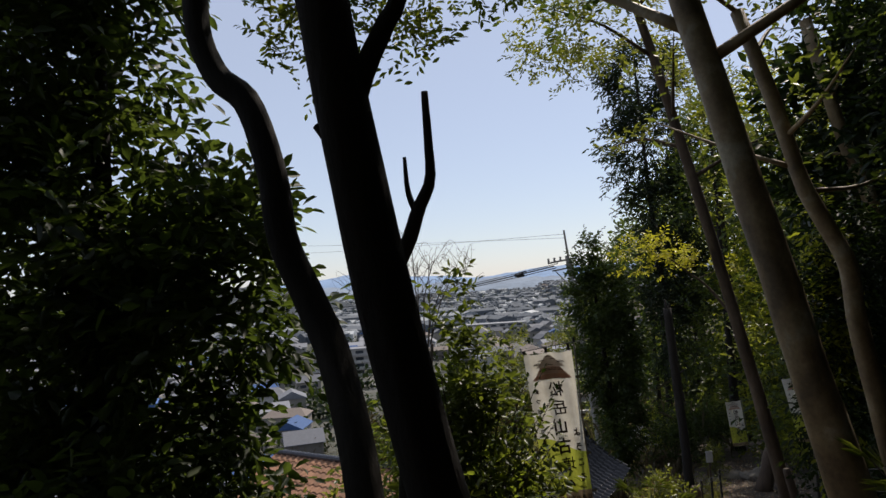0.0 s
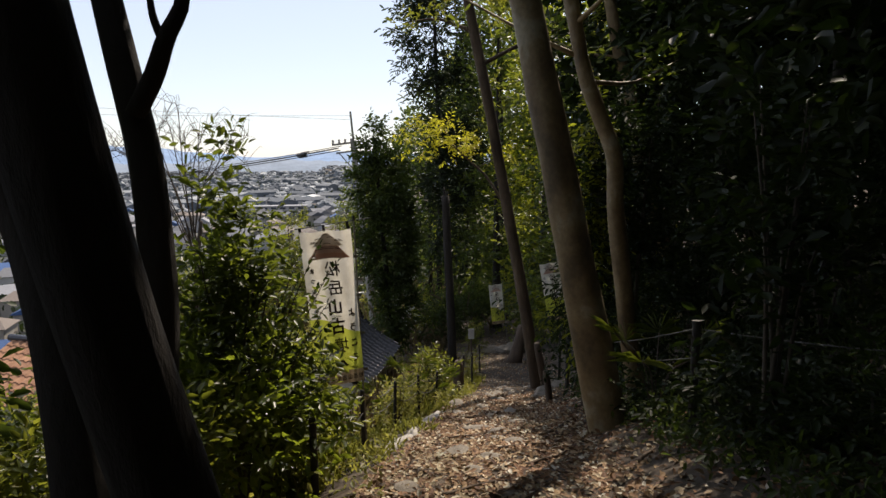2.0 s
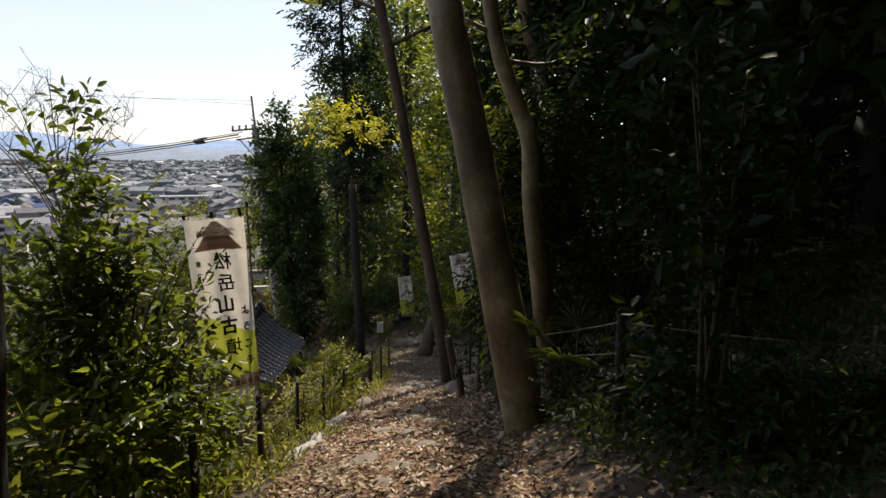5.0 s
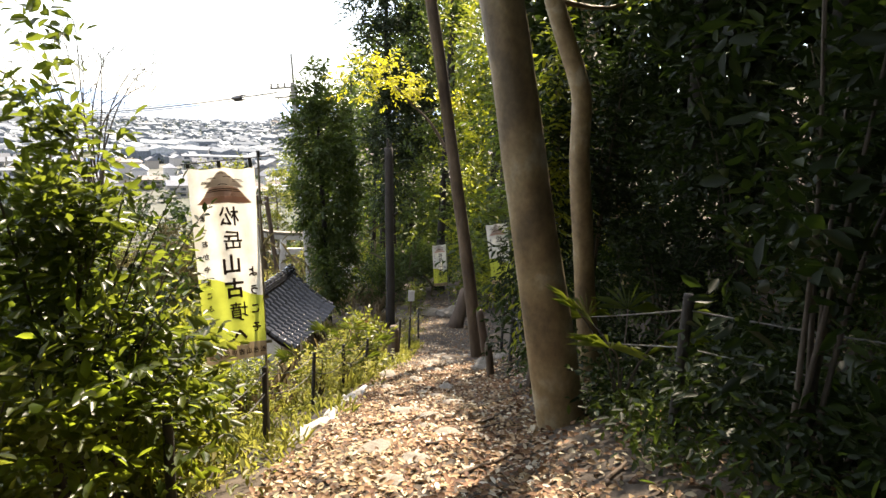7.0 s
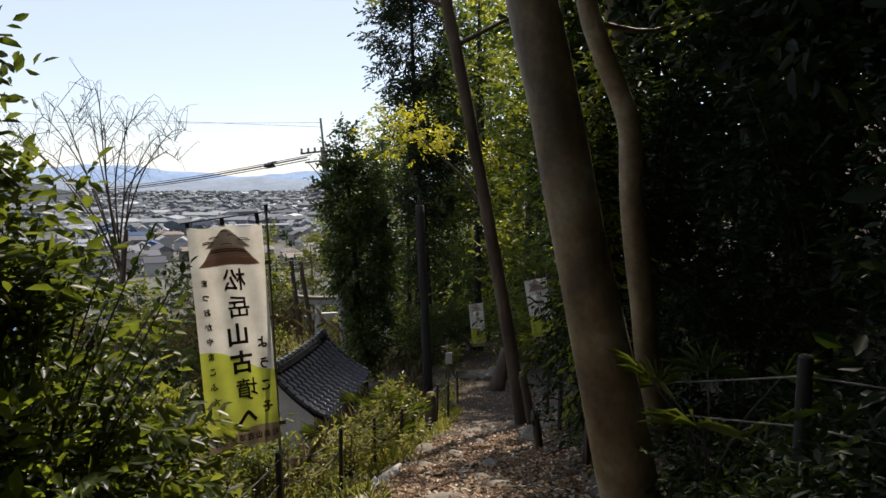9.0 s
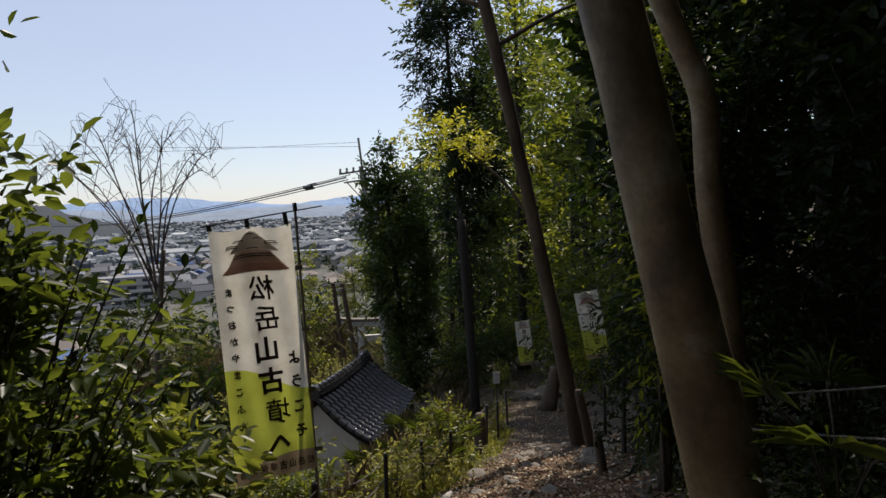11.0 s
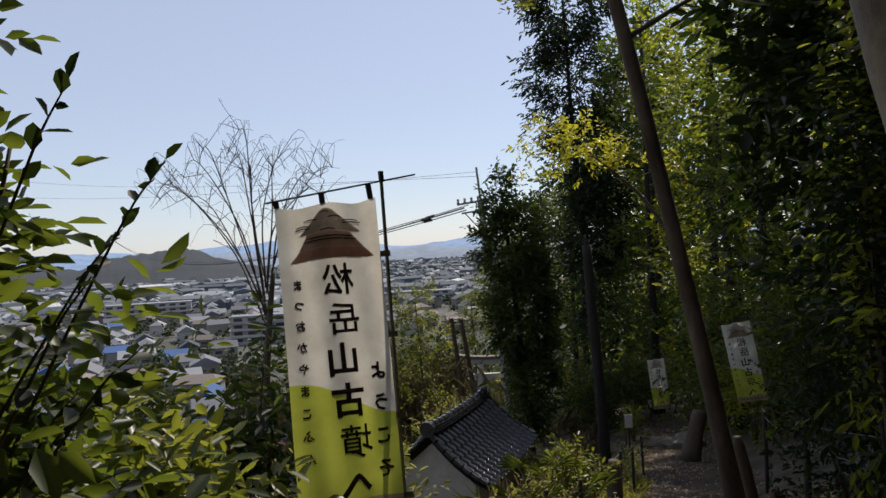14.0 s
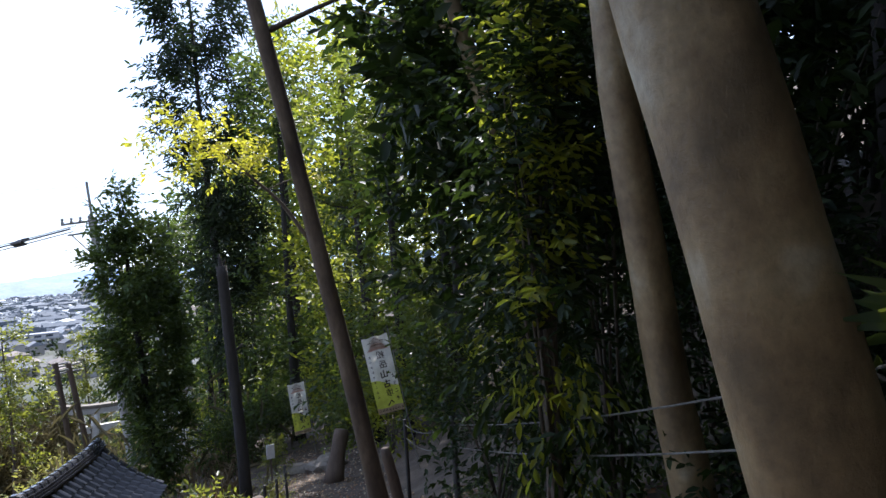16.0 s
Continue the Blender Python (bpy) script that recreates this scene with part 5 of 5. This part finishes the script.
def clear(x, y, r):
    for a, b in placed:
        if (a - x) ** 2 + (b - y) ** 2 < r * r:
            return False
    placed.append((x, y))
    return True


count = 0
while count < 330:
    dist = 105 + 480 * rt.random() ** 1.3
    az = radians(rt.uniform(-52, 12))
    x, y = math.sin(az) * dist, math.cos(az) * dist
    z = ground_z(x, y)
    if z > -30 or (az > radians(-17) and dist < 300) or dist < 125 or not clear(x, y, 12.5):
        continue
    m = pose(x, y, z - 0.2, 0, 0, rt.choice((0, 90, 180, 270)) + rt.uniform(-14, 14) + 15)
    if count < 10:
        protos[count].matrix_basis = m
    else:
        copy_thing(rt.choice(protos), m)
    count += 1
# flats
def flats(x, y, w, d, floors, turn, label):
    t = thing("apartment_block", (0, 0, 0), label, "apartment building")
    h = floors * 3.0
    bm = bmesh.new()
    box(bm, 0, 0, h / 2, w, d, h)
    part("wall", bm, WALLS[0], t)
    bm = bmesh.new()
    box(bm, 0, 0, h + 0.2, w + 0.6, d + 0.6, 0.5)
    part("roof", bm, ROOFS[4], t)
    for f in range(floors):
        bm = bmesh.new()
        box(bm, 0, -d / 2 - 0.7, f * 3.0 + 0.6, w, 1.4, 1.1)
        part("balcony", bm, WALLS[2], t)
        for k in range(int(w / 6)):
            bm = bmesh.new()
            box(bm, -w / 2 + 3 + 6 * k, -d / 2 - 0.03, f * 3.0 + 1.6, 3.6, 0.1, 1.9)
            part("window", bm, M_GLASS, t)
    t.matrix_basis = pose(x, y, ground_z(x, y), 0, 0, turn)


flats(-84, 300, 26, 10, 4, 12, "four-storey pale apartment building")
flats(-190, 420, 50, 12, 4, 20, "low long apartment building in the town")
flats(-20, 470, 44, 12, 3, 5, "low long pale apartment building")
# far town
fv, ff = [], []
for k in range(7500):
    dist = 520 + 3300 * rt.random() ** 1.5
    az = radians(rt.uniform(-56, 16))
    x, y = math.sin(az) * dist, math.cos(az) * dist
    z = ground_z(x, y) - 0.3
    w, d, h = rt.uniform(3.2, 5.6), rt.uniform(2.8, 4.4), rt.uniform(4.5, 7)
    if rt.random() < 0.06:
        w, d, h = w * 3, d * 2.2, h * 1.5
    a = rt.uniform(0, 3.14)
    ca, sa = math.cos(a), math.sin(a)
    o = len(fv)
    for lx_, ly_, lz_ in ((-w, -d, 0), (w, -d, 0), (w, d, 0), (-w, d, 0), (-w, -d, h), (w, -d, h), (w, d, h), (-w, d, h), (-w, 0, h + 2.2), (w, 0, h + 2.2)):
        fv.append((x + lx_ * ca - ly_ * sa, y + lx_ * sa + ly_ * ca, z + lz_))
    ff += [tuple(o + q for q in f) for f in ((0, 1, 5, 4), (1, 2, 6, 5), (2, 3, 7, 6), (3, 0, 4, 7), (4, 5, 9, 8), (6, 7, 8, 9), (7, 4, 8), (5, 6, 9))]
# Haze is put into the roof colours: bluish grey, low contrast.
M_FARHAZE = leaf_material("far_town", [(0, (0.10, 0.115, 0.14)), (0.5, (0.17, 0.18, 0.20)), (0.8, (0.25, 0.265, 0.29)), (0.93, (0.40, 0.41, 0.43)), (1, (0.70, 0.70, 0.71))], (0.1, 0.1, 0.1), 0.9, 0.02)
tagged(mesh_object("far_town", fv, ff, M_FARHAZE), "dense grey and white roofs of the distant town, tinted with haze", "town", kind="stuff")
# trees among the houses
wood = []
for k in range(2000):
    dist = 95 + 1900 * rt.random() ** 1.7
    az = radians(rt.uniform(-54, 16))
    x, y = math.sin(az) * dist, math.cos(az) * dist
    s = rt.uniform(1.6, 3.6) * (1 + dist / 1500)
    z = ground_z(x, y) + s * 0.9
    wood.append(np.array((x, y, z)) + rg.normal(0, 1, (26, 3)) * (s * 0.55, s * 0.55, s * 0.5))
stuff("town_trees", np.concatenate(wood), 2.1, M_SHADELEAF, "dark green trees scattered through the town", 15, aspect=0.7)

# orange-tiled house below the slope
oh = thing("house", (0, 0, 0), "old house with orange clay roof tiles below the slope", "house")
ohx, ohy, ohz, ot = -8.6, 30.5, -7.0, radians(-28)


def o_at(a, b, c):
    return Vector((ohx + a * math.cos(ot) - b * math.sin(ot), ohy + a * math.sin(ot) + b * math.cos(ot), ohz + c))


for sgn in (1, -1):
    for k in range(22):
        for j in range(9):
            a = -4.4 + 0.4 * k + 0.2
            b0, b1 = sgn * (0.05 + 0.36 * j), sgn * (0.05 + 0.36 * (j + 1) + 0.05)
            z0, z1 = -0.5 * abs(b0) + 0.05, -0.5 * abs(b1) + 0.09
            if sgn < 0:
                p = [o_at(a + da, b, z + dz) for b, z in ((b0, z0), (b1, z1)) for da, dz in ((-0.2, 0), (-0.1, 0.055), (0.02, 0.055), (0.1, 0.0), (0.2, 0.0))]
                mesh_object("roof_tile", p, [(i, i + 1, i + 6, i + 5) for i in range(4)], M_ORANGE, oh)
mesh_object("roof_deck", [o_at(-4.5, -3.3, -1.65), o_at(4.5, -3.3, -1.65), o_at(4.5, 0, 0.0), o_at(-4.5, 0, 0.0), o_at(4.5, 3.3, -1.65), o_at(-4.5, 3.3, -1.65)], [(0, 1, 2, 3), (3, 2, 4, 5)], M_ORANGE, oh)
mesh_object("ridge", *tube_data([o_at(-4.6, 0, 0.1), o_at(4.6, 0, 0.1)], [0.16, 0.16], 10), M_TILE, oh)
zb = ground_z(ohx, ohy) - 0.8 - ohz
mesh_object("wall", [o_at(a, b, c) for c in (zb, -1.4) for a, b in ((-4, -2.8), (4, -2.8), (4, 2.8), (-4, 2.8))] + [o_at(-4, 0, -0.05), o_at(4, 0, -0.05)], [(0, 1, 5, 4), (1, 2, 6, 5), (2, 3, 7, 6), (3, 0, 4, 7), (7, 4, 8), (5, 6, 9)], M_PLASTER, oh)
blue = house(WALLS[2], ROOFS[3], 11, 8, 5.5, 2.2)
blue.matrix_basis = pose(-52, 118, ground_z(-52, 118) - 0.3, 0, 0, 20)
tagged(blue, "house with a bright blue metal roof")

# ---- hills ----
def ridge(name, dist, az0, az1, height, col, label, seed, rough=1.0, depth=500):
    vs, fs = [], []
    n = 260
    for i in range(n + 1):
        az = radians(az0 + (az1 - az0) * i / n)
        fade = min(1, 6 * i / n, 6 * (1 - i / n))
        top = height * fade * (0.75 + 0.5 * noise.fractal(Vector((i * 0.028 * rough, seed + 0.5, 0)), 1.0, 2.0, 4))
        for k, (dd, f) in enumerate(((-depth, 0), (-depth * 0.55, 0.45), (0, 1), (depth * 0.6, 0.4))):
            r = dist + dd + 40 * noise.noise(Vector((i * 0.055, k, seed)))
            vs.append((math.sin(az) * r, math.cos(az) * r, -40 + max(2, top * f * (1 + 0.07 * noise.noise(Vector((i * 0.35, k * 2, seed))) + 0.05 * noise.noise(Vector((i * 1.3, k * 2, seed)))))))
    for i in range(n):
        for k in range(3):
            a = i * 4 + k
            fs.append((a, a + 4, a + 5, a + 1))
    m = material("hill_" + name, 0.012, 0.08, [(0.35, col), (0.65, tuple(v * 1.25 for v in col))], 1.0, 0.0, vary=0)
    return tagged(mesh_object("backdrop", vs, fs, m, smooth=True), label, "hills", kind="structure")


# Distance haze is painted into the blue of the far and mid ridges.
ridge("far", 4200, -75, 60, 135, (0.20, 0.30, 0.45), "distant mountain range with pale blue haze in its colour", 3)
ridge("mid", 2900, -30, 40, 62, (0.20, 0.25, 0.31), "low hills beyond the town with blue-grey haze in their colour", 7, depth=300)
ridge("left", 1500, -62, -12, 66, (0.026, 0.034, 0.04), "brown wooded hill beyond the town", 11, 0.9, depth=420)
